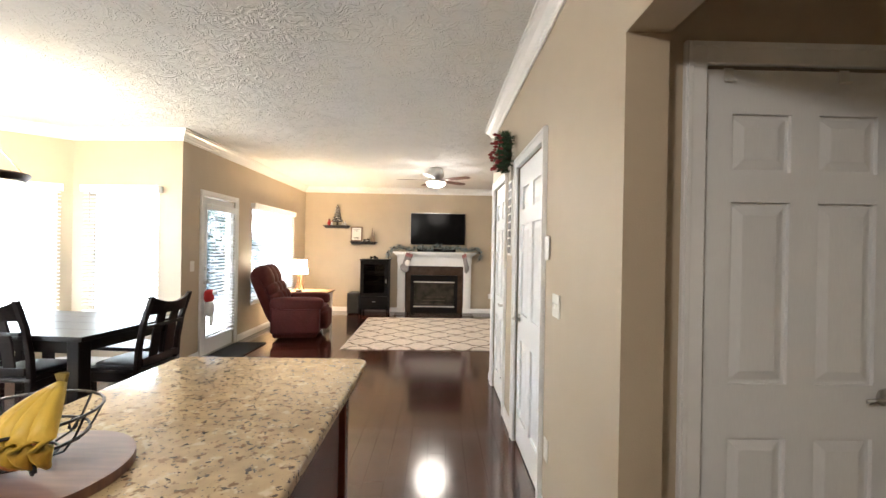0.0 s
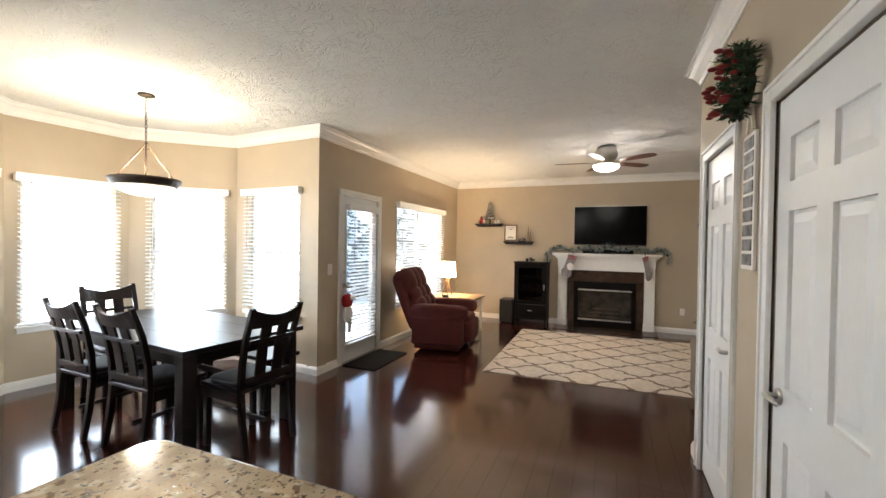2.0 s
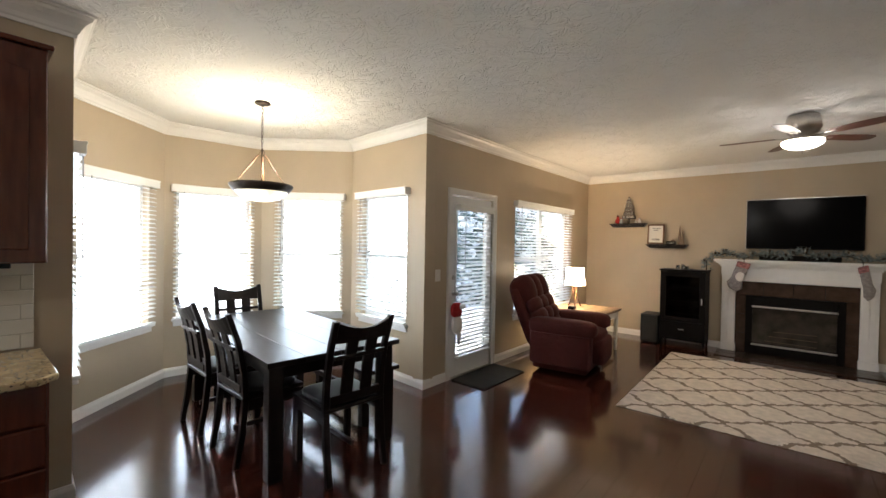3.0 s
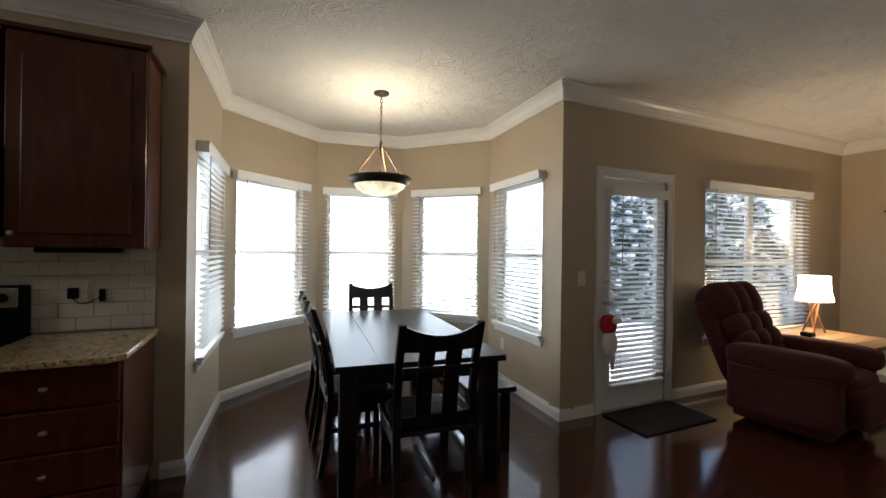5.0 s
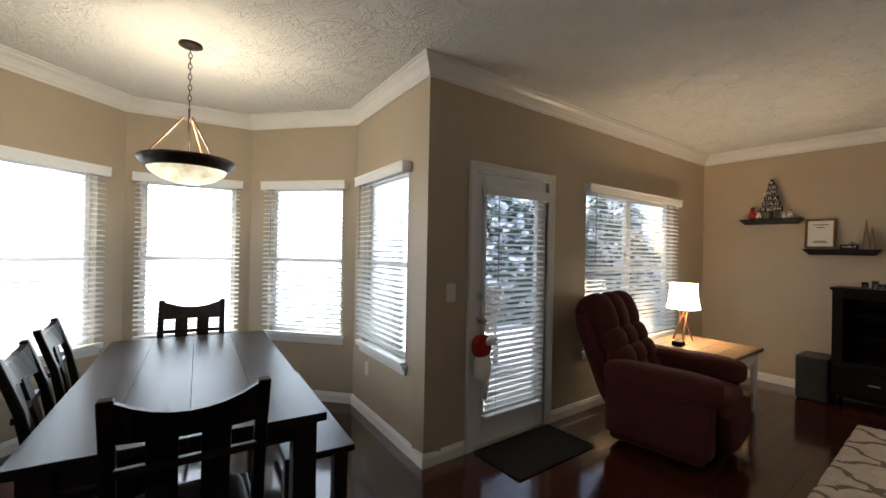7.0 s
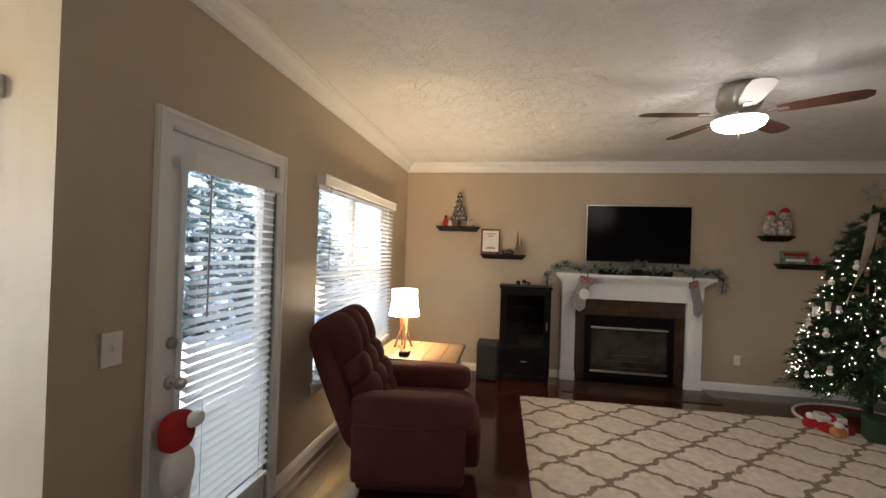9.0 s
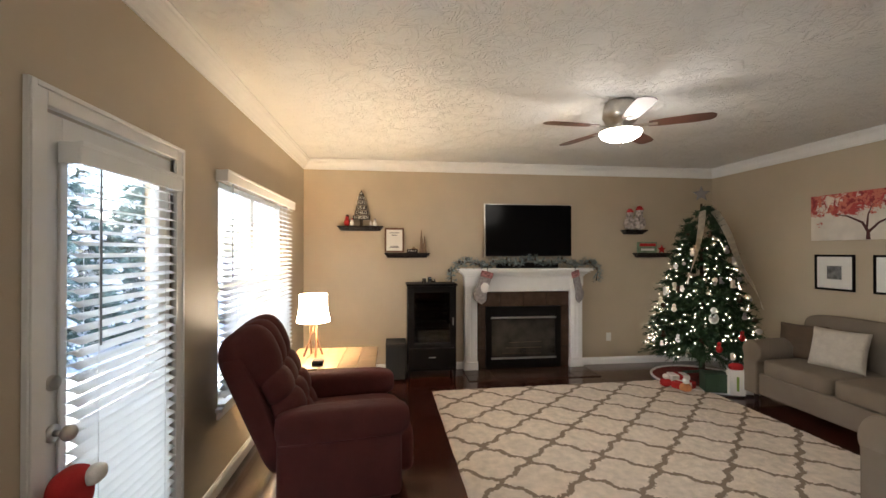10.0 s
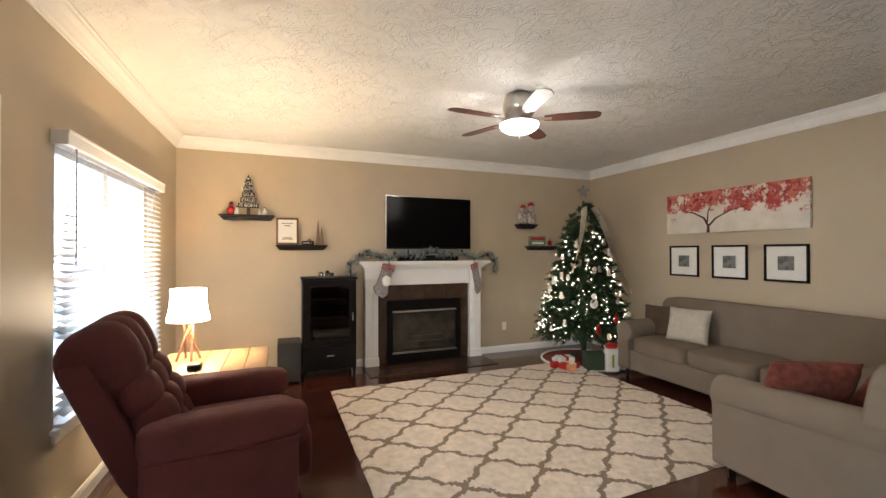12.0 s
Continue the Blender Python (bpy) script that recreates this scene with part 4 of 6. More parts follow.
cert = framed("certificate", Matrix.Translation((-2.05, FY - 0.035, 1.545 + 0.165)) @ Matrix.Rotation(-0.1, 4, 'X'), 0.25, 0.32, 0.022, lamp_wood, "framed white certificate leaning on the wall shelf", paper)
for z, w in ((0.09, 0.13), (0.06, 0.07), (-0.10, 0.12), (-0.085, 0.10)):
    part("print_line", bbox(-w / 2, w / 2, -0.0115, -0.010, z, z + 0.010, 0), print_grey, cert)
fam = part("word_block", bbox(-0.07, 0.07, -0.02, 0.02, 0, 0.05, 0.003), espresso)
fam.matrix_world = Matrix.Translation((-1.82, FY - 0.08, 1.545))
tagged(fam, "dark block with the word family in white", "sign")
words("FAMILY", 0.032, Matrix.Translation((0, -0.0215, 0.024)), ink, fam)
hs = part("small_house", slab([(-0.035, 0), (0.035, 0), (0.035, 0.05), (0, 0.085), (-0.035, 0.05)], -0.02, 0.02, 0.002, 1), oak)
hs.matrix_world = Matrix.Translation((-1.80, FY - 0.04, 1.545 + 0.05)) @ Matrix.Rotation(math.pi / 2, 4, 'X')
hs.location.z = 1.545
tagged(hs, "little wooden house ornament on the shelf", "ornament")
for x, h in ((-1.70, 0.30), (-1.66, 0.22)):
    o = part("wooden_tree", ccyl((0, 0, 0.0), (0, 0, h), 0.032, 0.004, 10), oak, None, "", False)
    o.matrix_world = Matrix.Translation((x, FY - 0.07, 1.545))
    tagged(o, "slim pale wooden cone tree on the shelf", "ornament")
sg = part("box_sign", bbox(-0.14, 0.14, -0.02, 0.02, 0, 0.15, 0.004), material("faded green sign", (0.16, 0.22, 0.14), 0.7, var=0.4, scale=25))
sg.matrix_world = Matrix.Translation((1.46, FY - 0.06, 1.545))
tagged(sg, "red and green painted holiday box sign on the shelf", "sign")
part("print_bar", bbox(-0.12, 0.12, -0.022, -0.0195, 0.09, 0.13, 0), red, sg)
part("print_bar", bbox(-0.10, 0.10, -0.022, -0.0195, 0.03, 0.06, 0), paper, sg)
sr = part("red_star", slab([(0.06 * (1 if k % 2 == 0 else 0.45) * math.cos(math.pi / 2 + k * 0.6283), 0.06 * (1 if k % 2 == 0 else 0.45) * math.sin(math.pi / 2 + k * 0.6283)) for k in range(10)], -0.008, 0.008, 0.002, 1), red)
sr.matrix_world = Matrix.Translation((1.67, FY - 0.08, 1.545 + 0.049)) @ Matrix.Rotation(math.pi / 2, 4, 'X')
tagged(sr, "small red wooden star on the shelf", "ornament")

# ---- media cabinet and subwoofer ----
mc = thing("media_cabinet", Matrix.Translation((-1.59, 10.16, 0)), "tall black media cabinet with a glass door and drawer", "cabinet")
bm = bmesh.new()
for a, b, c, d, e, f in ((-0.30, -0.275, 0.012, 0.36, 0.10, 1.14), (0.275, 0.30, 0.012, 0.36, 0.10, 1.14), (-0.275, 0.275, 0.012, 0.36, 0.10, 0.13), (-0.275, 0.275, 0.345, 0.36, 0.13, 1.14), (-0.275, 0.275, 0.012, 0.345, 0.36, 0.375)):
    box(bm, a, b, c, d, e, f)
part("carcass", bm, black, mc)
part("top", bbox(-0.315, 0.315, -0.01, 0.375, 1.14, 1.165, 0.004), black, mc)
for z in (0.60, 0.83):
    part("shelf", bbox(-0.275, 0.275, 0.03, 0.345, z, z + 0.015, 0), black, mc)
for x in (-0.28, 0.28):
    for y in (0.03, 0.34):
        part("leg", ccyl((x, y, 0.0), (x, y, 0.10), 0.012, 0.02, 8), black, mc)
bm = bmesh.new()
for a, b, c, d in ((-0.296, -0.22, 0.385, 1.135), (0.22, 0.296, 0.385, 1.135), (-0.22, 0.22, 0.385, 0.45), (-0.22, 0.22, 1.06, 1.135)):
    box(bm, a, b, -0.008, 0.011, c, d)
dr = part("door", soft(bm, 0.003, 1), black, mc)
part("glass", bbox(-0.22, 0.22, 0.0, 0.004, 0.45, 1.06, 0), glass_material("smoked glass", 0, (0.12, 0.12, 0.12)), dr)
part("handle", ccyl((0.255, -0.02, 0.66), (0.255, -0.02, 0.75), 0.006, seg=8), nickel, dr, "satin metal pull")
dw = part("drawer", bbox(-0.296, 0.296, -0.008, 0.011, 0.135, 0.375, 0.004), black, mc)
part("handle", ccyl((-0.04, -0.022, 0.27), (0.04, -0.022, 0.27), 0.006, seg=8), nickel, dw, "satin metal pull")
for z, w, h, lb in ((0.617, 0.20, 0.06, "flat grey media box in the cabinet"), (0.847, 0.19, 0.05, "slim disc player in the cabinet"), (0.378, 0.2, 0.10, "dark audio receiver in the cabinet")):
    o = part("media_player", bbox(-w, w, 0, 0.24, 0, h, 0.004), material("grey device", (0.10, 0.10, 0.10), 0.4, 0.2))
    o.matrix_world = Matrix.Translation((-1.59, 10.23, z - 0.0015))
    tagged(o, lb, "media player")
sw = part("subwoofer", bbox(-0.125, 0.125, 0, 0.36, 0.015, 0.445, 0.008), material("black vinyl wrap", (0.008, 0.007, 0.007), 0.5, var=0.2, scale=30, bump=0.1), None)
sw.matrix_world = Matrix.Translation((-2.03, 10.13, 0))
tagged(sw, "black subwoofer box on the floor beside the cabinet", "speaker")
part("grille", bbox(-0.115, 0.115, -0.012, 0.0, 0.03, 0.43, 0.004), material("black speaker cloth", (0.014, 0.014, 0.014), 0.95, bump=0.3, bscale=300), sw)
for x in (-0.1, 0.1):
    for y in (0.03, 0.32):
        part("foot", ccyl((x, y, 0), (x, y, 0.016), 0.015, seg=10), black, sw)
for x, h in ((-1.68, 0.06), (-1.61, 0.075), (-1.56, 0.05)):
    o = part("glass_ornament", lathe([(0.001, 0.001), (0.022, 0.0), (0.026, h * 0.5), (0.024, h), (0.020, h), (0.021, h * 0.4), (0.001, 0.006)], 16), clear_glass, None, "", True)
    o.matrix_world = Matrix.Translation((x, 10.30, 1.1655))
    tagged(o, "small clear glass ornament on the cabinet", "ornament")

# ---- rug ----
def rug_material():
    m = material("ivory shag with grey trellis", (0.68, 0.59, 0.50), 0.98, var=0.13, scale=16, bump=0.9, bscale=110)
    nt = m.node_tree
    b = nt.nodes["Principled BSDF"]
    src = b.inputs["Base Color"].links[0].from_socket
    tc = nt.nodes.new("ShaderNodeTexCoord")
    nz = nt.nodes.new("ShaderNodeTexNoise")
    nz.inputs["Scale"].default_value = 42
    nt.links.new(tc.outputs["Object"], nz.inputs["Vector"])
    ma = nt.nodes.new("ShaderNodeVectorMath")
    ma.operation = 'MULTIPLY_ADD'
    ma.inputs[1].default_value = (0.055, 0.055, 0)
    nt.links.new(nz.outputs["Color"], ma.inputs[0])
    nt.links.new(tc.outputs["Object"], ma.inputs[2])
    sx = nt.nodes.new("ShaderNodeSeparateXYZ")
    nt.links.new(ma.outputs[0], sx.inputs[0])

    def op(kind, a, b=None, c=None):
        n = nt.nodes.new("ShaderNodeMath")
        n.operation = kind
        for k, v in enumerate((a, b, c)):
            if v is None:
                continue
            if isinstance(v, (int, float)):
                n.inputs[k].default_value = v
            else:
                nt.links.new(v, n.inputs[k])
        return n.outputs[0]
    u = op('MULTIPLY_ADD', sx.outputs[0], 1 / RUG_U, -0.32)
    v = op('MULTIPLY_ADD', sx.outputs[1], 1 / RUG_V, 0.11)
    p, q = op('ADD', u, v), op('SUBTRACT', u, v)
    masks = []
    for s, t in ((p, q), (q, p)):
        wig = op('MULTIPLY', op('SINE', op('MULTIPLY', t, 4 * math.pi)), 0.035)
        f = op('ABSOLUTE', op('SUBTRACT', op('FRACT', op('ADD', s, wig)), 0.5))
        masks.append(op('LESS_THAN', f, 0.050))
    k = op('MAXIMUM', masks[0], masks[1])
    mx = nt.nodes.new("ShaderNodeMix")
    mx.data_type = 'RGBA'
    nt.links.new(k, mx.inputs[0])
    nt.links.new(src, mx.inputs[6])
    mx.inputs[7].default_value = (0.23, 0.175, 0.13, 1)
    nt.links.new(mx.outputs[2], b.inputs["Base Color"])
    return m


RUG_U, RUG_V = 0.575, 0.51
bm = bmesh.new()
NX, NY, RW, RD = 260, 220, 3.06, 2.57
grid = []
for j in range(NY + 1):
    for i in range(NX + 1):
        x, y = RW * (i / NX - 0.5), RD * (j / NY - 0.5)
        e = min(RW / 2 - abs(x), RD / 2 - abs(y))
        x += 0.006 * noise.noise(Vector((y * 6, 3, 1)))
        z = 0.004 + min(1, e / 0.02) * (0.014 + 0.006 * noise.noise(Vector((x * 22, y * 22, 0))) + 0.004 * noise.noise(Vector((x * 60, y * 60, 5))))
        grid.append(bm.verts.new((x, y, max(0.002, z))))
for j in range(NY):
    for i in range(NX):
        k = j * (NX + 1) + i
        bm.faces.new((grid[k], grid[k + 1], grid[k + NX + 2], grid[k + NX + 1]))
rug = part("rug", bm, rug_material(), None, "", True)
rug.matrix_world = Matrix.Translation((-0.08, 8.455, 0)) @ Matrix.Rotation(0.02, 4, 'Z')
tagged(rug, "ivory shag rug with a grey trellis pattern on the floor", "rug")

# ---- recliner ----
rc = thing("recliner", Matrix.Translation((-2.43, 8.01, 0)) @ Matrix.Rotation(0.13, 4, 'Z') @ Matrix.Diagonal((0.91, 0.91, 1.03, 1)), "burgundy plush recliner with a channelled back beside the window", "armchair")
part("base", bbox(-0.36, 0.34, -0.40, 0.40, 0.03, 0.16, 0.03, 3), burgundy, rc, "", True)
for s in (-1, 1):
    y0, y1 = sorted((s * 0.30, s * 0.49))
    bm = bmesh.new()
    box(bm, -0.38, 0.40, y0 + 0.01, y1 - 0.01, 0.10, 0.54)
    soft(bm, 0.04, 3)
    part("side", bm, burgundy, rc, "", True)
    part("arm_pad", puff(-0.40, 0.46, y0 - 0.015, y1 + 0.015, 0.44, 0.635, 0.5), burgundy, rc, "", True)
part("seat", puff(-0.36, 0.48, -0.30, 0.30, 0.28, 0.50, 0.4), burgundy, rc, "", True)
part("footrest", puff(0.36, 0.52, -0.31, 0.31, 0.13, 0.42, 0.4), burgundy, rc, "", True)
lean = Matrix.Translation((-0.30, 0, 0.40)) @ Matrix.Rotation(-0.44, 4, 'Y')
part("back_shell", puff(-0.19, -0.02, -0.40, 0.40, -0.12, 0.67, 0.35, lean), burgundy, rc, "", True)
for k in range(3):
    y = (k - 1) * 0.235
    part("head_channel", puff(-0.21, 0.15, y - 0.132, y + 0.132, 0.36, 0.75, 0.78, lean), burgundy, rc, "", True)
    for j, (z0, z1, d) in enumerate(((0.24, 0.45, 0.155), (0.10, 0.30, 0.175), (-0.05, 0.17, 0.16))):
        part("back_channel" if j < 2 else "lumbar_channel", puff(-0.05, d, y - 0.128, y + 0.128, z0, z1, 0.8, lean), burgundy, rc, "", True)
for y in (-0.118, 0.118):
    for z in (0.27, 0.42):
        bm = bmesh.new()
        ball(bm, lean @ Vector((0.105, y, z)), 0.014, 10, 6)
        part("tuft_button", bm, burgundy, rc, "", True)
for s in (-1, 1):
    pts = [(-0.36, s * 0.505, 0.47), (0.0, s * 0.512, 0.465), (0.40, s * 0.505, 0.47)]
    part("piping", tube(pts, 0.005, 6), burgundy, rc, "", True)

# ---- end table and lamp ----
et = thing("end_table", Matrix.Translation((-2.60, 8.99, 0)), "worn oak-topped end table with white legs", "table")
for k in range(5):
    part("plank", bbox(-0.39 + k * 0.156, -0.39 + k * 0.156 + 0.153, -0.37, 0.37, 0.57, 0.602, 0.004), oak, et)
part("apron", bbox(-0.35, 0.35, -0.33, 0.33, 0.47, 0.57, 0.004), paper, et, "white painted apron")
for x in (-0.33, 0.33):
    for y in (-0.31, 0.31):
        part("leg", ccyl((x, y, 0), (x, y, 0.5), 0.018, 0.032, 12), paper, et)
part("lower_shelf", bbox(-0.33, 0.33, -0.31, 0.31, 0.16, 0.18, 0.003), oak, et)
tl = thing("table_lamp", Matrix.Translation((-2.80, 9.07, 0.602)), "table lamp with crossed wooden legs and lit cream shade", "lamp")
bm = bmesh.new()
for k in range(4):
    a, b = k * math.pi / 2 + 0.4, k * math.pi / 2 + 0.4 + 1.9
    cyl(bm, (0.085 * math.cos(a), 0.085 * math.sin(a), 0.0), (0.035 * math.cos(b), 0.035 * math.sin(b), 0.30), 0.009, 0.008, 8)
part("leg_frame", bm, lamp_wood, tl)
part("cap", ccyl((0, 0, 0.295), (0, 0, 0.315), 0.045, seg=20), lamp_wood, tl)
part("socket", ccyl((0, 0, 0.315), (0, 0, 0.38), 0.016, seg=12), black_metal, tl)
bm = lathe([(0.150, 0.315), (0.148, 0.335), (0.134, 0.40), (0.126, 0.47), (0.124, 0.54), (0.127, 0.565), (0.124, 0.565), (0.121, 0.54), (0.123, 0.47), (0.131, 0.40), (0.145, 0.335), (0.147, 0.315)], 40)
part("shade", bm, shade_glow, tl, "lit cream linen shade", True)
lamp("lamp_bulb", (-2.80, 9.07, 1.06), 9, (1, 0.74, 0.47), 0.05)
sp = part("smart_speaker", bbox(-0.045, 0.045, -0.045, 0.045, 0, 0.045, 0.012, 3), black, None, "", True)
sp.matrix_world = Matrix.Translation((-2.70, 8.74, 0.6025))
tagged(sp, "small round black speaker puck on the end table", "speaker")

# ---- sofas ----
def couch(m, length, depth, seats, label, name="sofa"):
    # local x runs along the seat, the front lies at -y
    so = thing(name, m, label, "sofa")
    h = length / 2
    part("base", bbox(-h + 0.04, h - 0.04, -depth / 2 + 0.03, depth / 2 - 0.02, 0.09, 0.31, 0.015), taupe, so)
    for s in (-1, 1):
        x0, x1 = sorted((s * h, s * (h - 0.20)))
        bm = bmesh.new()
        box(bm, x0 + 0.02, x1 - 0.02, -depth / 2, depth / 2 - 0.03, 0.09, 0.54)
        soft(bm, 0.015, 2)
        part("arm", bm, taupe, so)
        xr = s * (h - 0.125)
        bm = bmesh.new()
        cyl(bm, (xr, -depth / 2 - 0.005, 0.53), (xr, depth / 2 - 0.05, 0.56), 0.115, 0.115, 28)
        part("rolled_arm", soft(bm, 0.012, 2), taupe, so, "", True)
    w = (length - 0.40) / seats
    for k in range(seats):
        x = -h + 0.20 + k * w
        part("seat_cushion", puff(x + 0.004, x + w - 0.004, -depth / 2 + 0.01, depth / 2 - 0.22, 0.30, 0.475, 0.25), taupe, so, "", True)
    lean = Matrix.Translation((0, depth / 2 - 0.24, 0.40)) @ Matrix.Rotation(-0.16, 4, 'X')
    part("back", puff(-h + 0.03, h - 0.03, 0.0, 0.20, -0.12, 0.53, 0.25, lean, 40, 20), taupe, so, "", True)
    for x in (-h + 0.10, h - 0.10):
        for y in (-depth / 2 + 0.08, depth / 2 - 0.1):
            bm = bmesh.new()
            cyl(bm, (x, y, 0.0), (x, y, 0.095), 0.024, 0.036, 4)
            part("leg", bm, espresso, so, "dark tapered wooden foot")
    return so


couch(Matrix.Translation((2.07, 7.92, 0)) @ Matrix.Rotation(-math.pi / 2, 4, 'Z'), 2.42, 0.86, 3, "long taupe fabric sofa with rolled arms beneath the pictures")
couch(Matrix.Translation((1.11, 6.69, 0)) @ Matrix.Rotation(math.pi, 4, 'Z'), 1.24, 0.92, 1, "taupe fabric armchair with rolled arms near the rug", "wide_armchair")


def pillow(w, h, t, n=18):
    # square cushion: full in the middle, pinched at the seams
    bm = bmesh.new()
    sides = []
    for s in (-1, 1):
        rows = []
        for j in range(n + 1):
            row = []
            for i in range(n + 1):
                a, b = 2 * i / n - 1, 2 * j / n - 1
                f = ((1 - a ** 4) * (1 - b ** 4)) ** 0.5
                k = 1 - 0.05 * (1 - a * a) * abs(b) ** 3
                g = 1 - 0.05 * (1 - b * b) * abs(a) ** 3
                row.append(bm.verts.new((a * w / 2 * g, s * (0.004 + t / 2 * f + 0.004 * noise.noise(Vector((a * 3, b * 3, s)))), h / 2 + b * h / 2 * k)))
            rows.append(row)
        for j in range(n):
            for i in range(n):
                bm.faces.new((rows[j][i], rows[j][i + 1], rows[j + 1][i + 1], rows[j + 1][i]))
        sides.append(rows)
    p, q = sides
    rim = [(0, i) for i in range(n)] + [(j, n) for j in range(n)] + [(n, n - i) for i in range(n)] + [(n - j, 0) for j in range(n)]
    for (j0, i0), (j1, i1) in zip(rim, rim[1:] + rim[:1]):
        bm.faces.new((p[j0][i0], p[j1][i1], q[j1][i1], q[j0][i0]))
    return bm


def cushion(x, y, z, w, h, t, rx, rz, mt, label):
    o = part("cushion", pillow(w, h, t), mt, None, "", True)
    o.matrix_world = Matrix.Translation((x, y, z)) @ Matrix.Rotation(rz, 4, 'Z') @ Matrix.Rotation(rx, 4, 'X')
    tagged(o, label, "cushion", "sofa cushions")


cushion(2.06, 8.87, 0.462, 0.40, 0.36, 0.13, -0.25, -1.2, brown_cloth, "dark brown square cushion leaning on the sofa arm")
cushion(2.01, 8.50, 0.462, 0.44, 0.38, 0.14, -0.3, -1.35, cream, "cream cable-knit cushion on the sofa")
cushion(0.84, 6.84, 0.462, 0.50, 0.38, 0.15, -0.4, 2.7, rust_fur, "rust red shaggy cushion on the armchair")
cushion(1.24, 6.70, 0.462, 0.46, 0.36, 0.15, -0.5, 3.3, rust_fur, "rust red shaggy cushion on the armchair")

# ---- pictures on the east wall ----
E_M = Matrix.Translation((EX, 0, 0)) @ Matrix.Rotation(-math.pi / 2, 4, 'Z')
for k, yc in enumerate((8.91, 8.36, 7.81)):
    fpic = framed("framed_photograph", E_M @ Matrix.Translation((-yc, 0, 1.343)), 0.39, 0.375, 0.022, black, "black-framed grey photograph with a wide white mount", print_grey, "picture", 0.125)
    fpic["group"] = "three framed photographs"


def canvas_material():
    m = material("pale canvas ground", (0.66, 0.60, 0.52), 0.8, var=0.12, scale=5, bump=0.1, bscale=300)
    nt = m.node_tree
    b = nt.nodes["Principled BSDF"]
    src = b.inputs["Base Color"].links[0].from_socket
    tc = nt.nodes.new("ShaderNodeTexCoord")
    sx = nt.nodes.new("ShaderNodeSeparateXYZ")
    nt.links.new(tc.outputs["Object"], sx.inputs[0])
    gr = nt.nodes.new("ShaderNodeMapRange")
    gr.inputs[1].default_value, gr.inputs[2].default_value, gr.inputs[3].default_value, gr.inputs[4].default_value = -0.20, 0.08, -0.22, 0.08
    nt.links.new(sx.outputs[2], gr.inputs[0])
    for sc, col, th in ((7, (0.42, 0.055, 0.05), 0.53), (13, (0.55, 0.16, 0.11), 0.58), (24, (0.26, 0.03, 0.035), 0.62)):
        n = nt.nodes.new("ShaderNodeTexNoise")
        n.inputs["Scale"].default_value, n.inputs["Detail"].default_value, n.inputs["Roughness"].default_value = sc, 8, 0.7
        nt.links.new(tc.outputs["Object"], n.inputs["Vector"])
        a = nt.nodes.new("ShaderNodeMath")
        nt.links.new(n.outputs["Fac"], a.inputs[0])
        nt.links.new(gr.outputs[0], a.inputs[1])
        r = nt.nodes.new("ShaderNodeMapRange")
        r.inputs[1].default_value, r.inputs[2].default_value = th, th + 0.03
        nt.links.new(a.outputs[0], r.inputs[0])
        mx = nt.nodes.new("ShaderNodeMix")
        mx.data_type = 'RGBA'
        nt.links.new(r.outputs[0], mx.inputs[0])
        nt.links.new(src, mx.inputs[6])
        mx.inputs[7].default_value = (*col, 1)
        src = mx.outputs[2]
    nt.links.new(src, b.inputs["Base Color"])
    return m


art = part("canvas_painting", bbox(-0.765, 0.765, -0.035, -0.002, -0.24, 0.24, 0.003), canvas_material())
art.matrix_world = E_M @ Matrix.Translation((-8.36, 0, 1.92))
tagged(art, "long pale canvas painting of a red blossoming tree", "painting")
bm = bmesh.new()
for pts, r in (([(-0.22, -0.037, -0.24), (-0.22, -0.037, -0.16), (-0.27, -0.037, -0.07), (-0.40, -0.037, 0.0), (-0.52, -0.037, 0.03)], 0.02), ([(-0.22, -0.037, -0.17), (-0.13, -0.037, -0.08), (0.02, -0.037, -0.01), (0.2, -0.037, 0.03)], 0.015), ([(-0.23, -0.037, -0.12), (-0.22, -0.037, 0.0), (-0.18, -0.037, 0.1)], 0.012)):
    t = tube(pts, lambda f: r * (1 - 0.75 * f), 6)
    t.transform(Matrix.Diagonal((1, 0.15, 1, 1)))
    t.transform(Matrix.Translation((0, -0.0305, 0)))
    me = bpy.data.meshes.new("tmp")
    t.to_mesh(me)
    t.free()
    bm.from_mesh(me)
    bpy.data.meshes.remove(me)
part("painted_trunk", bm, material("dark brown brushwork", (0.07, 0.02, 0.02), 0.8), art, "dark brown painted trunk")

# ---- ceiling fan ----
FAN = Vector((-0.30, 8.17, CEIL))
fan = thing("ceiling_fan", Matrix.Translation(FAN), "five-bladed ceiling fan with nickel housing and lit bowl", "ceiling fan")
fan.scale = (1, 1, 0.68)
part("housing", lathe([(0.001, -0.001), (0.10, -0.002), (0.118, -0.03), (0.13, -0.10), (0.135, -0.18), (0.115, -0.24), (0.085, -0.28), (0.07, -0.315), (0.09, -0.33), (0.001, -0.333)], 36), nickel, fan, "brushed nickel motor housing", True)
part("light_bowl", lathe([(0.155, -0.35), (0.158, -0.365), (0.145, -0.405), (0.105, -0.44), (0.045, -0.46), (0.001, -0.463)], 36), fan_glow, fan, "lit frosted glass bowl", True)
part("bowl_ring", lathe([(0.09, -0.33), (0.157, -0.34), (0.159, -0.355), (0.150, -0.355), (0.09, -0.337)], 36), nickel, fan, "", True)
part("pull_chain", ccyl((0.0, -0.0, -0.53), (0.0, 0.0, -0.46), 0.003, seg=6), nickel, fan)
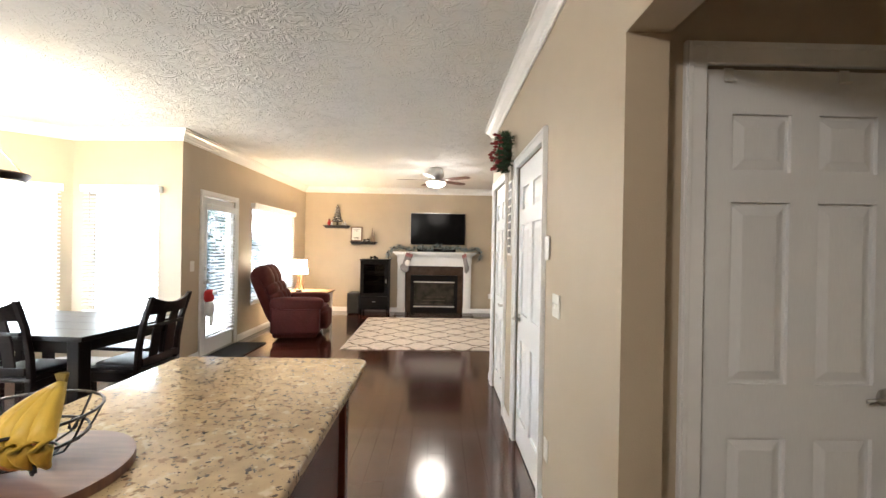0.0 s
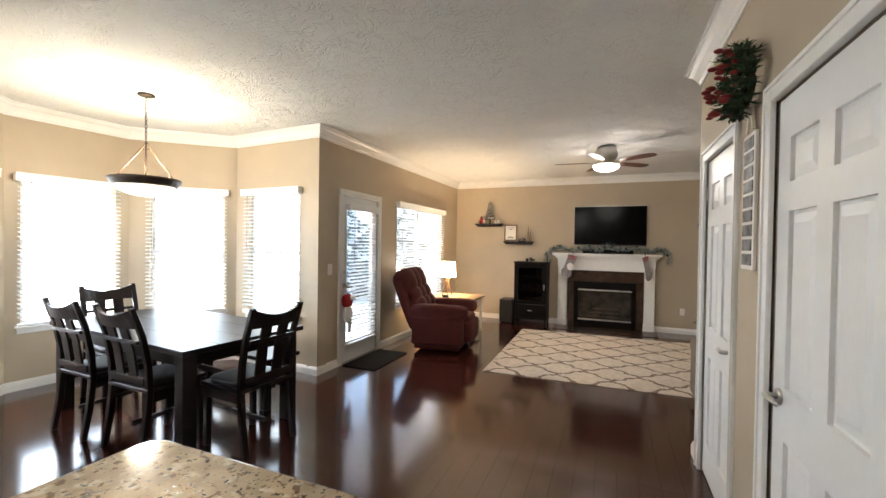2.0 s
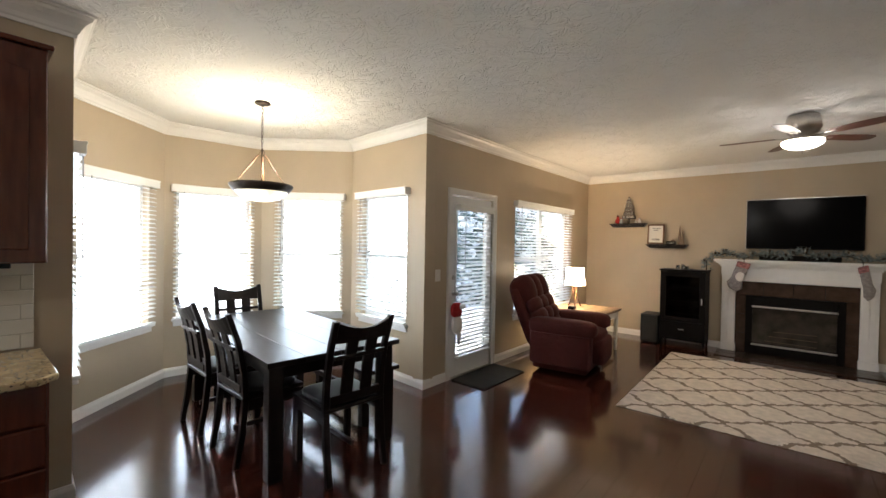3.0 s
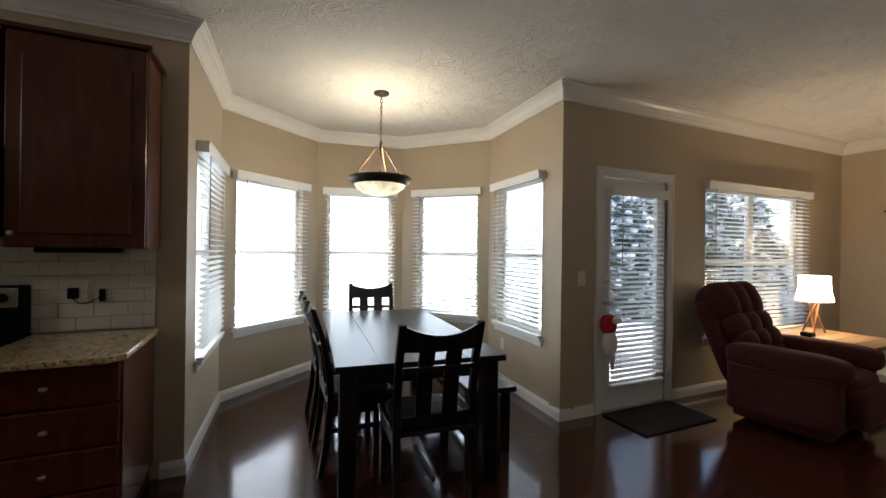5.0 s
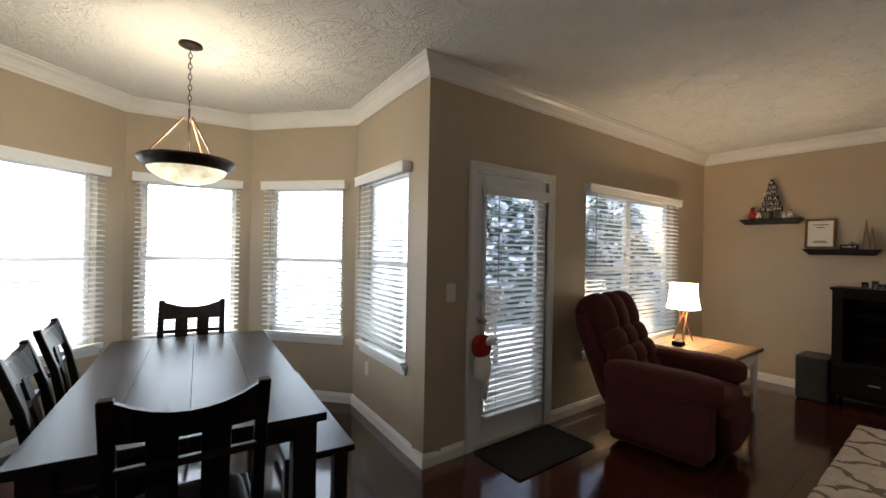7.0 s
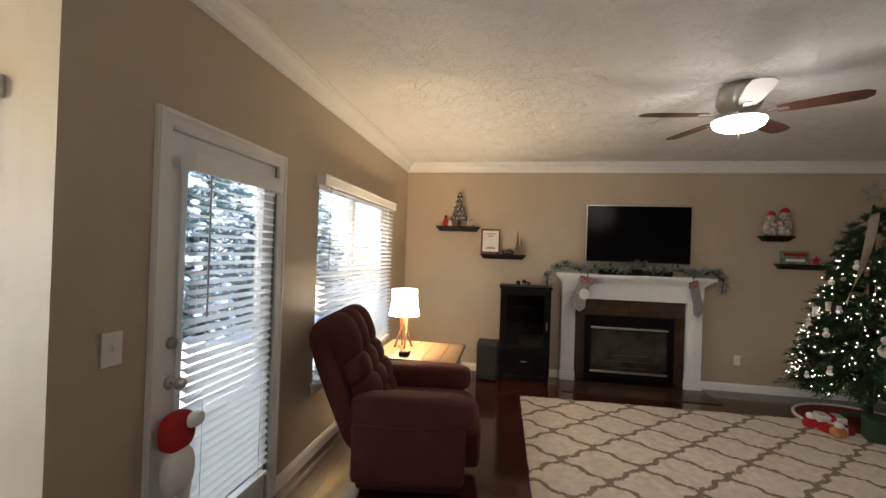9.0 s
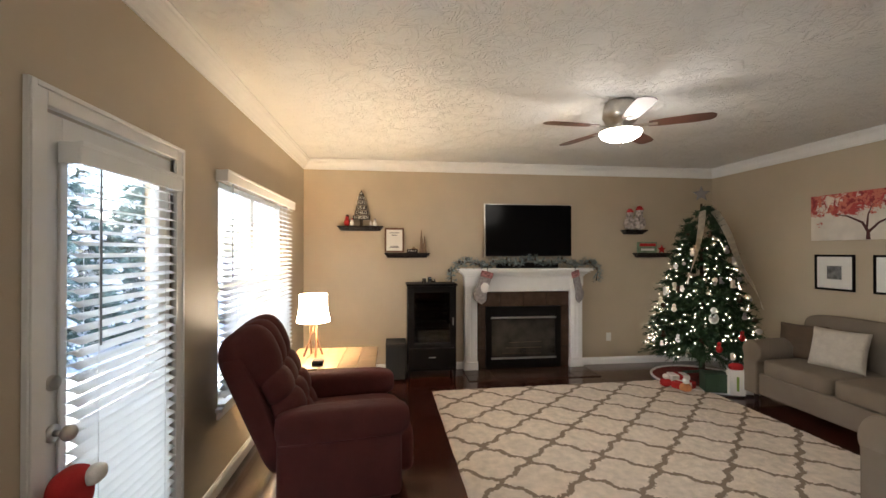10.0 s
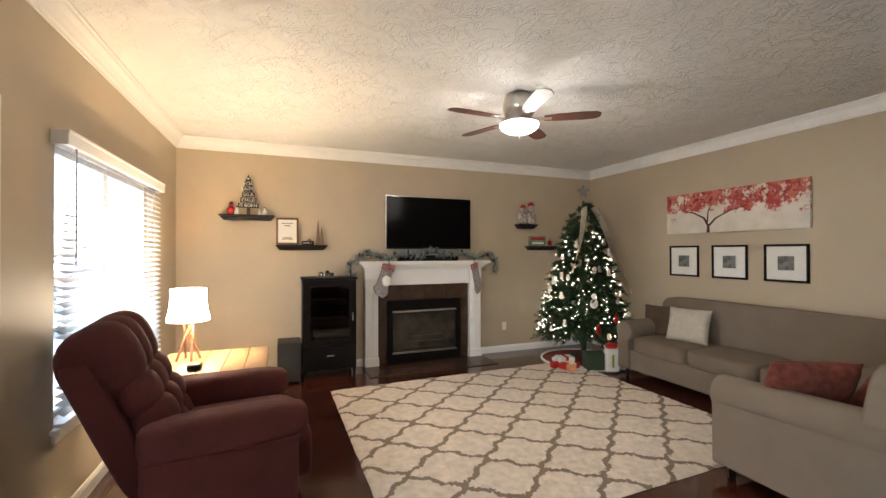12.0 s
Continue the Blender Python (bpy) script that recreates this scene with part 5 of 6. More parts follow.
part("finial", ccyl((0, 0, -0.478), (0, 0, -0.461), 0.008, 0.014, 10), nickel, fan)
for k in range(5):
    a = radians(39 + 72 * k)
    R = Matrix.Rotation(a, 4, 'Z')
    bm = slab([(0.20, -0.045), (0.30, -0.062), (0.50, -0.070), (0.60, -0.062), (0.635, -0.03), (0.635, 0.03), (0.60, 0.062), (0.50, 0.070), (0.30, 0.062), (0.20, 0.045)], -0.004, 0.004, 0.002, 1)
    bm.transform(R @ Matrix.Translation((0, 0, -0.295)) @ Matrix.Rotation(-0.2, 4, 'X'))
    bl = part("blade", bm, fan_wood, fan, "walnut fan blade")
    bm = bbox(0.07, 0.26, -0.02, 0.02, -0.006, 0.004, 0.002)
    bm.transform(R @ Matrix.Translation((0, 0, -0.30)) @ Matrix.Rotation(-0.2, 4, 'X'))
    part("blade_iron", bm, nickel, bl)
lamp("fan_bulb", FAN + Vector((0, 0, -0.40)), 2.6, (1, 0.92, 0.84), 0.28)

# ---- chandelier ----
CH = Vector((-4.015, 4.905, CEIL))
cd = thing("pendant_light", Matrix.Translation(CH), "bronze bowl pendant light hanging from a chain, lit", "pendant light")
part("canopy", lathe([(0.001, -0.001), (0.065, -0.001), (0.068, -0.012), (0.05, -0.022), (0.02, -0.028), (0.001, -0.03)], 28), bronze, cd, "", True)
for k in range(11):
    z = -0.04 - k * 0.034
    pts = [(0.010 * math.cos(t * 0.785), 0, z + 0.020 * math.sin(t * 0.785)) for t in range(8)]
    bm = tube(pts, 0.003, 5, True)
    bm.transform(Matrix.Rotation(1.57 * (k % 2), 4, 'Z'))
    part("chain_link", bm, bronze, cd)
part("stem", ccyl((0, 0, -0.74), (0, 0, -0.41), 0.007, seg=10), bronze, cd)
for s in (-1, 1):
    part("scroll", tube([(s * (0.01 + 0.035 * math.sin(t * 0.5)), 0, -0.42 - 0.012 * t) for t in range(8)], 0.003, 5), bronze, cd)
for k in range(3):
    a = k * 2.094 + 0.5
    part("rod", ccyl((0.235 * math.cos(a), 0.235 * math.sin(a), -0.75), (0.03 * math.cos(a), 0.03 * math.sin(a), -0.47), 0.005, seg=8), lamp_wood, cd)
part("rim", lathe([(0.262, -0.735), (0.272, -0.745), (0.268, -0.76), (0.235, -0.802), (0.222, -0.805), (0.222, -0.795), (0.245, -0.76), (0.25, -0.745), (0.262, -0.735)], 48), bronze, cd, "dark bronze rim", True)
part("bowl", lathe([(0.222, -0.800), (0.205, -0.83), (0.15, -0.868), (0.08, -0.888), (0.001, -0.893), ], 40), bowl_glow, cd, "lit marbled glass bowl", True)
lamp("pendant_bulb", CH + Vector((0, 0, -0.62)), 7.0, (1, 0.86, 0.66), 0.09)

# ---- dining set ----
dt = thing("dining_table", Matrix.Translation((-3.63, 4.915, 0)) @ Matrix.Rotation(-0.1, 4, 'Z') @ Matrix.Diagonal((0.945, 0.95, 1, 1)), "large espresso-stained dining table with square legs", "table")
for k in range(4):
    y = -0.52 + k * 0.26
    part("top_board", bbox(-1.03, 1.03, y + 0.0005, y + 0.2595, 0.73, 0.765, 0.002, 1), espresso, dt)
bm = bmesh.new()
for a, b, c, d in ((-0.93, 0.93, -0.45, -0.425), (-0.93, 0.93, 0.425, 0.45), (-0.93, -0.905, -0.425, 0.425), (0.905, 0.93, -0.425, 0.425)):
    box(bm, a, b, c, d, 0.63, 0.73)
part("apron", bm, espresso, dt)
for x in (-0.93, 0.93):
    for y in (-0.44, 0.44):
        part("leg", bbox(x - 0.05, x + 0.05, y - 0.05, y + 0.05, 0, 0.73, 0.006), espresso, dt)


def dining_chair():
    ch = thing("dining_chair", Matrix(), "espresso-stained wooden dining chair with a splat back", "chair", "chairs round the dining table")
    part("seat", bbox(-0.21, 0.23, -0.225, 0.225, 0.435, 0.465, 0.01, 3), espresso, ch)
    part("seat_pad", puff(-0.19, 0.21, -0.20, 0.20, 0.455, 0.50, 0.4), material("black seat leather", (0.02, 0.018, 0.018), 0.4), ch, "padded black seat", True)
    for s in (-1, 1):
        part("front_leg", bbox(0.17, 0.212, s * 0.19 - 0.02, s * 0.19 + 0.02, 0, 0.435, 0.004), espresso, ch)
        prof = [(-0.26, 0.0), (-0.225, 0.22), (-0.205, 0.45), (-0.215, 0.62), (-0.25, 0.82), (-0.315, 1.02), (-0.285, 1.025), (-0.218, 0.83), (-0.178, 0.63), (-0.165, 0.45), (-0.185, 0.22), (-0.225, 0.0)]
        part("back_post", extrude_profile(prof, s * 0.205 - 0.02, s * 0.205 + 0.02, 0.004, 1), espresso, ch)
        part("side_rail", bbox(-0.18, 0.18, s * 0.20 - 0.012, s * 0.20 + 0.012, 0.36, 0.435, 0.003), espresso, ch)
    bm = bmesh.new()
    rows = []
    for k in range(9):
        y = -0.19 + 0.38 * k / 8
        dip = 0.045 * (1 - (2 * k / 8 - 1) ** 2)
        rows.append([bm.verts.new(p) for p in ((-0.305 - dip * 0.6, y, 1.01 - dip), (-0.28 - dip * 0.6, y, 1.01 - dip), (-0.245 - dip * 0.6, y, 0.88), (-0.27 - dip * 0.6, y, 0.88))])
    for a, b in zip(rows, rows[1:]):
        for j in range(4):
            bm.faces.new((a[j], a[(j + 1) % 4], b[(j + 1) % 4], b[j]))
    bm.faces.new(rows[0])
    bm.faces.new(rows[-1][::-1])
    part("crest_rail", bm, espresso, ch)
    sl = [(-0.285, 0.89), (-0.268, 0.89), (-0.222, 0.72), (-0.192, 0.50), (-0.208, 0.50), (-0.238, 0.72)]
    for s in (-1, 1):
        part("splat", extrude_profile(sl, s * 0.072 - 0.042, s * 0.072 + 0.042, 0.002, 1), espresso, ch)
    part("cross_bar", bbox(-0.262, -0.240, -0.19, 0.19, 0.775, 0.80, 0.002), espresso, ch)
    part("back_rail", bbox(-0.215, -0.185, -0.185, 0.185, 0.485, 0.54, 0.003), espresso, ch)
    part("stretcher", bbox(-0.18, 0.19, -0.012, 0.012, 0.17, 0.20, 0.003), espresso, ch)
    return ch


first = dining_chair()
first.matrix_world = Matrix.Translation((-2.69, 4.82, 0)) @ Matrix.Rotation(math.pi - 0.08, 4, 'Z')
for x, y, a in ((-4.46, 4.97, -0.16), (-3.95, 4.57, math.pi / 2 - 0.03), (-3.29, 4.555, math.pi / 2 - 0.02)):
    copy_thing(first, Matrix.Translation((x, y, 0)) @ Matrix.Rotation(a, 4, 'Z'))
bn = thing("dining_bench", Matrix.Translation((-3.58, 5.46, 0)) @ Matrix.Rotation(-0.1, 4, 'Z'), "espresso-stained wooden bench along the dining table", "bench")
part("seat", bbox(-0.70, 0.70, -0.17, 0.17, 0.43, 0.465, 0.006), espresso, bn)
for x in (-0.60, 0.60):
    for y in (-0.12, 0.12):
        part("leg", bbox(x - 0.035, x + 0.035, y - 0.035, y + 0.035, 0, 0.43, 0.004), espresso, bn)
part("stretcher", bbox(-0.565, 0.565, -0.015, 0.015, 0.15, 0.20, 0.003), espresso, bn)

# ---- kitchen ----
def rounded(x0, x1, y0, y1, r, n=6):
    pts = []
    for cx, cy, a in ((x1 - r, y1 - r, 0), (x0 + r, y1 - r, 90), (x0 + r, y0 + r, 180), (x1 - r, y0 + r, 270)):
        for k in range(n + 1):
            t = radians(a + 90 * k / n)
            pts.append((cx + r * math.cos(t), cy + r * math.sin(t)))
    return pts


isl = thing("kitchen_island", Matrix.Translation((-0.97, 2.1, 0)), "cherry wood kitchen island", "island")
part("body", bbox(-0.28, 0.36, -1.05, 0.96, 0.09, 0.885, 0.003), cherry, isl)
part("toe_kick", bbox(-0.24, 0.32, -1.0, 0.90, 0.0, 0.09, 0), black, isl)
for k in range(3):
    part("side_panel", bbox(0.36, 0.372, -0.98 + k * 0.65, -0.42 + k * 0.65, 0.16, 0.82, 0.005), cherry, isl)
part("corner_post", bbox(0.33, 0.385, 0.93, 0.985, 0.0, 0.885, 0.006), cherry, isl)
top = part("island_worktop", slab(rounded(-1.40, -0.55, 1.0, 3.32, 0.06), 0.886, 0.922, 0.010, 3), granite)
tagged(top, "speckled tan granite worktop with rounded corners on the island", "worktop")
board = part("round_board", ccyl((0, 0, 0.0), (0, 0, 0.022), 0.19, seg=48), walnut_round, None)
board.matrix_world = Matrix.Translation((-1.11, 2.33, 0.9225))
tagged(board, "round reddish wooden board on the granite worktop", "board")
fb = thing("fruit_basket", Matrix.Translation((-1.16, 2.36, 0.9445)), "black wire fruit basket on a round board", "basket")
for r, z in ((0.15, 0.105), (0.125, 0.05), (0.07, 0.012)):
    part("ring", tube([(r * math.cos(k * 0.1963), r * math.sin(k * 0.1963), z) for k in range(32)], 0.0035, 6, True), black_metal, fb)
for k in range(10):
    a = k * 0.6283
    part("wire", tube([(math.cos(a) * r, math.sin(a) * r, z) for r, z in ((0.07, 0.012), (0.105, 0.025), (0.13, 0.06), (0.15, 0.105))], 0.0025, 5), black_metal, fb)
for k in range(3):
    a = k * 2.094 - 0.6
    pts = []
    for t in range(14):
        th = t * 0.5
        rr = 0.022 * (1 - t / 18)
        pts.append((math.cos(a) * (0.135 + rr * math.cos(th)), math.sin(a) * (0.135 + rr * math.cos(th)), 0.026 + rr * math.sin(th)))
    part("scroll_foot", tube(pts, 0.003, 5), black_metal, fb)
for k in range(4):
    a0 = -0.9 + k * 0.32
    base = Vector((-1.06, 2.36, 1.12))
    out = Vector((math.cos(a0 - 1.2), math.sin(a0 - 1.2), 0))
    pts = [base + out * (0.10 * math.sin(f * 2.4)) + Vector((0, 0, -0.15 * f)) for f in [t / 9 for t in range(10)]]
    o = part("banana", tube(pts, lambda f: 0.023 * max(0.3, math.sin(math.pi * (0.12 + 0.8 * f))) , 10), banana, None, "", True)
    tagged(o, "ripe yellow banana in the wire basket", "banana", "bunch of bananas")
    part("stem", ccyl(base + Vector((0, 0, -0.004)), base + Vector((0.006 * k - 0.01, 0, 0.022)), 0.007, 0.006, 8), material("banana stem", (0.20, 0.15, 0.04), 0.7), o)
for x, y in ((-1.16, 2.28), (-1.23, 2.38), (-1.10, 2.31)):
    o = part("peach", puff(-0.036, 0.036, -0.036, 0.036, 0, 0.068, 0.95), peach, None, "", True)
    o.matrix_world = Matrix.Translation((x, y, 0.958))
    tagged(o, "orange peach in the wire fruit basket", "fruit")

# base and wall cabinets against the kitchen wall
def arched_door(parent, x0, x1, z0, z1, y, arch=0.05):
    fr = 0.06
    d = part("door", bbox(x0, x1, y, y + 0.02, z0, z1, 0.004), cherry, parent)
    w = x1 - x0
    pts = [(x0 + fr, z0 + fr), (x1 - fr, z0 + fr), (x1 - fr, z1 - fr - arch)]
    for k in range(1, 12):
        f = k / 12
        pts.append((x1 - fr - (w - 2 * fr) * f, z1 - fr - arch + arch * math.sin(math.pi * f) ** 1.5))
    pts.append((x0 + fr, z1 - fr - arch))
    bm = slab(pts, 0, 0.014, 0.008, 2)
    bm.transform(Matrix.Translation((0, y, 0)) @ Matrix.Rotation(math.pi / 2, 4, 'X'))
    part("raised_panel", bm, cherry, d)
    part("knob", puff(x0 + 0.02, x0 + 0.045, y - 0.028, y, z0 + 0.05, z0 + 0.075, 0.8), nickel, d, "round nickel knob", True)


K_M = Matrix.Translation((KX, 0, 0)) @ Matrix.Rotation(math.pi / 2, 4, 'Z')
uc = thing("wall_cabinet", K_M, "cherry wall cabinet with an arched raised panel", "cabinet", "wall cabinets")
part("body", bbox(2.86, 3.42, -0.31, -0.002, 1.37, 2.40, 0.002, 1), cherry, uc)
arched_door(uc, 2.865, 3.415, 1.375, 2.395, -0.331)
part("top_moulding", bbox(2.84, 3.44, -0.35, -0.002, 2.40, 2.425, 0.006), cherry, uc)
uc2 = thing("wall_cabinet", K_M, "cherry wall cabinet above the microwave", "cabinet", "wall cabinets")
part("body", bbox(2.09, 2.85, -0.31, -0.002, 1.85, 2.40, 0.002, 1), cherry, uc2)
arched_door(uc2, 2.095, 2.845, 1.855, 2.395, -0.331)
mw = part("microwave", bbox(2.09, 2.85, -0.38, -0.002, 1.42, 1.845, 0.006), black)
mw.matrix_world = K_M
tagged(mw, "black over-range microwave under the cabinets", "microwave")
bc = thing("base_cabinet", K_M, "cherry base cabinet with four drawers", "cabinet")
part("body", bbox(2.86, 3.40, -0.60, -0.002, 0.10, 0.87, 0.002, 1), cherry, bc)
part("toe_kick", bbox(2.86, 3.38, -0.54, -0.002, 0.0, 0.10, 0), black, bc)
for k in range(4):
    z = 0.115 + k * 0.188
    dw = part("drawer", bbox(2.87, 3.39, -0.621, -0.6005, z, z + 0.178, 0.008, 2), cherry, bc)
    part("knob", puff(3.115, 3.145, -0.648, -0.620, z + 0.08, z + 0.10, 0.7), nickel, dw, "nickel drawer knob", True)
wt = part("kitchen_worktop", slab([(-3.399, 2.86), (-2.74, 2.86), (-2.74, 3.36), (-2.80, 3.425), (-3.399, 3.425)], 0.871, 0.905, 0.008, 3), granite)
tagged(wt, "speckled tan granite worktop on the base cabinet", "worktop")
rg = thing("range", K_M, "black electric range with a steel control panel", "range")
part("body", bbox(2.10, 2.85, -0.64, -0.02, 0.02, 0.90, 0.006), black, rg)
part("cooktop", bbox(2.095, 2.855, -0.65, -0.02, 0.90, 0.915, 0.004), screen, rg)
part("backguard", bbox(2.10, 2.85, -0.10, -0.015, 0.915, 1.17, 0.008), black, rg)
part("control_panel", bbox(2.12, 2.83, -0.108, -0.099, 1.06, 1.16, 0.003), nickel, rg, "brushed steel control panel")
for x in (2.18, 2.28, 2.67, 2.77):
    part("control_knob", ccyl((x, -0.13, 1.11), (x, -0.107, 1.11), 0.022, 0.025, 16), black, rg)
bs = thing("backsplash", K_M, "white glazed running-bond tile backsplash", "backsplash", kind="structure")
part("grout", bbox(2.10, 3.40, -0.006, -0.001, 0.906, 1.37, 0), material("pale grout", (0.50, 0.48, 0.43), 0.9), bs)
for j in range(6):
    z = 0.908 + j * 0.0775
    x = 2.10 - (0.078 if j % 2 else 0)
    while x < 3.40:
        a, b = max(2.10, x), min(3.398, x + 0.153)
        if b - a > 0.02:
            part("tile", bbox(a, b, -0.012, -0.005, z, z + 0.0745, 0.002, 1), white_tile, bs)
        x += 0.156
pl = plate("wall_outlet", K_M @ Matrix.Translation((3.05, -0.013, 1.13)), 0.07, 0.115, "white wall outlet on the tile backsplash", "outlet", 0, True)
ch = thing("phone_charger", K_M @ Matrix.Translation((3.03, -0.022, 1.12)), "black plug-in charger with a hanging cord", "charger")
part("plug", bbox(-0.022, 0.022, -0.035, 0.0, -0.03, 0.03, 0.006), black, ch)
part("cord", tube([(0, -0.02, -0.03), (0.03, -0.02, -0.06), (0.07, -0.018, -0.055), (0.11, -0.016, -0.03), (0.13, -0.012, 0.02)], 0.003, 6), black, ch)
part("adapter", bbox(0.115, 0.14, -0.03, 0.0, -0.05, 0.02, 0.005), black, ch)
rk = part("under_cabinet_light", bbox(2.95, 3.30, -0.27, -0.20, 1.345, 1.3695, 0.006), black)
rk.matrix_world = K_M
tagged(rk, "slim dark fixture under the wall cabinet", "fixture")
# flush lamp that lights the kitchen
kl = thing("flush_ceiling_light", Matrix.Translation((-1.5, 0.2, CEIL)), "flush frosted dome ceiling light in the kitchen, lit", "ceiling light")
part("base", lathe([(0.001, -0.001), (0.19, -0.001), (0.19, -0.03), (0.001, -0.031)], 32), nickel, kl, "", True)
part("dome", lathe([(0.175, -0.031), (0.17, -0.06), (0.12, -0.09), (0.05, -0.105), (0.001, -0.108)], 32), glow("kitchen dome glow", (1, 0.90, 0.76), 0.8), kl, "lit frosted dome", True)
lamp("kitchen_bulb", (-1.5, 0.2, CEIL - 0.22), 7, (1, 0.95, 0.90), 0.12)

# ---- wreath and wall hanging on the hall wall ----
wr = thing("wreath", mh @ Matrix.Translation((HY - 4.75, -0.05, 2.21)), "pine wreath with red berries hung above the doors", "wreath")
wr.scale = (0.9, 1.5, 0.8)
rng = random.Random(21)
bm = bmesh.new()
ring = [Vector((0.14 * math.cos(k * 0.2094), 0, 0.14 * math.sin(k * 0.2094))) for k in range(30)]
for p in ring:
    for k in range(7):
        d = Vector((rng.uniform(-1, 1), rng.uniform(-1.0, 0.25), rng.uniform(-1, 1))) + p * 4
        sprays(rng, p, d, 0.07, 12, 0.03, bm, 0.004)
part("needles", bm, needle, wr)
part("hoop", tube(ring, 0.014, 6, True), bark, wr)
bm = bmesh.new()
for k in range(32):
    p = ring[rng.randrange(30)] + Vector((rng.uniform(-0.05, 0.05), rng.uniform(-0.08, -0.02), rng.uniform(-0.05, 0.05)))
    ball(bm, p, rng.uniform(0.009, 0.018), 8, 6)
part("berry_cluster", bm, material("dark red berries", (0.20, 0.012, 0.014), 0.5), wr, "red berries and buds", True)["kind"] = "stuff"
wh = thing("photo_hanging", mh @ Matrix.Translation((HY - 4.76, -0.012, 0)), "tall narrow white hanging with nine small grey photographs", "wall hanging")
part("backing", bbox(-0.085, 0.085, -0.004, 0.010, 1.38, 1.98, 0.002, 1), paper, wh)
for k in range(9):
    z = 1.40 + k * 0.064
    part("photograph", bbox(-0.065, 0.065, -0.007, -0.0035, z, z + 0.050, 0), print_grey, wh)
lm = part("letter_mount", slab([(-0.05, 0), (-0.03, 0), (0.0, 0.10), (0.03, 0), (0.05, 0), (0.012, 0.13), (-0.012, 0.13)], -0.006, 0.006, 0.001, 1), gold, wh, "gold letter-shaped hanger")
lm.matrix_local = Matrix.Translation((0, 0.0, 1.99)) @ Matrix.Rotation(math.pi / 2, 4, 'X')

# ---- outside: snowy deck and firs ----
dk = thing("deck", Matrix.Translation((-5.2, 8.6, 0)), "snow-covered wooden deck outside the patio door", "deck")
part("snow_cover", bbox(-2.2, 1.82, -2.2, 2.6, -0.30, -0.06, 0.03, 2), snow, dk)
part("rail", bbox(-2.2, -2.12, -2.2, 2.6, 0.78, 0.84, 0.01), snow, dk)
for k in range(22):
    part("baluster", bbox(-2.18, -2.14, -2.15 + k * 0.22, -2.11 + k * 0.22, -0.06, 0.78, 0), paper, dk)
dc = thing("deck_chair", Matrix.Translation((-5.0, 8.2, -0.058)) @ Matrix.Rotation(0.6, 4, 'Z'), "snow-topped slatted deck chair outside", "chair")
wgrey = material("weathered deck timber", (0.16, 0.13, 0.11), 0.85, var=0.3)
for k in range(5):
    bm = bbox(-0.04, 0.04, -0.01, 0.01, 0, 0.75, 0.003)
    bm.transform(Matrix.Translation((-0.2 + k * 0.1, 0.25, 0.30)) @ Matrix.Rotation(-0.35, 4, 'X'))
    part("back_slat", bm, wgrey, dc)
part("seat", bbox(-0.26, 0.26, -0.30, 0.28, 0.32, 0.36, 0.004), wgrey, dc)
part("snow_cap", puff(-0.27, 0.27, -0.31, 0.22, 0.355, 0.45, 0.5), snow, dc, "", True)
for x in (-0.25, 0.25):
    for y in (-0.26, 0.24):
        part("leg", bbox(x - 0.03, x + 0.03, y - 0.03, y + 0.03, 0, 0.34, 0), wgrey, dc)
rng = random.Random(33)
dark_fir = material("snowy fir foliage", (0.11, 0.16, 0.135), 0.8, var=0.4)
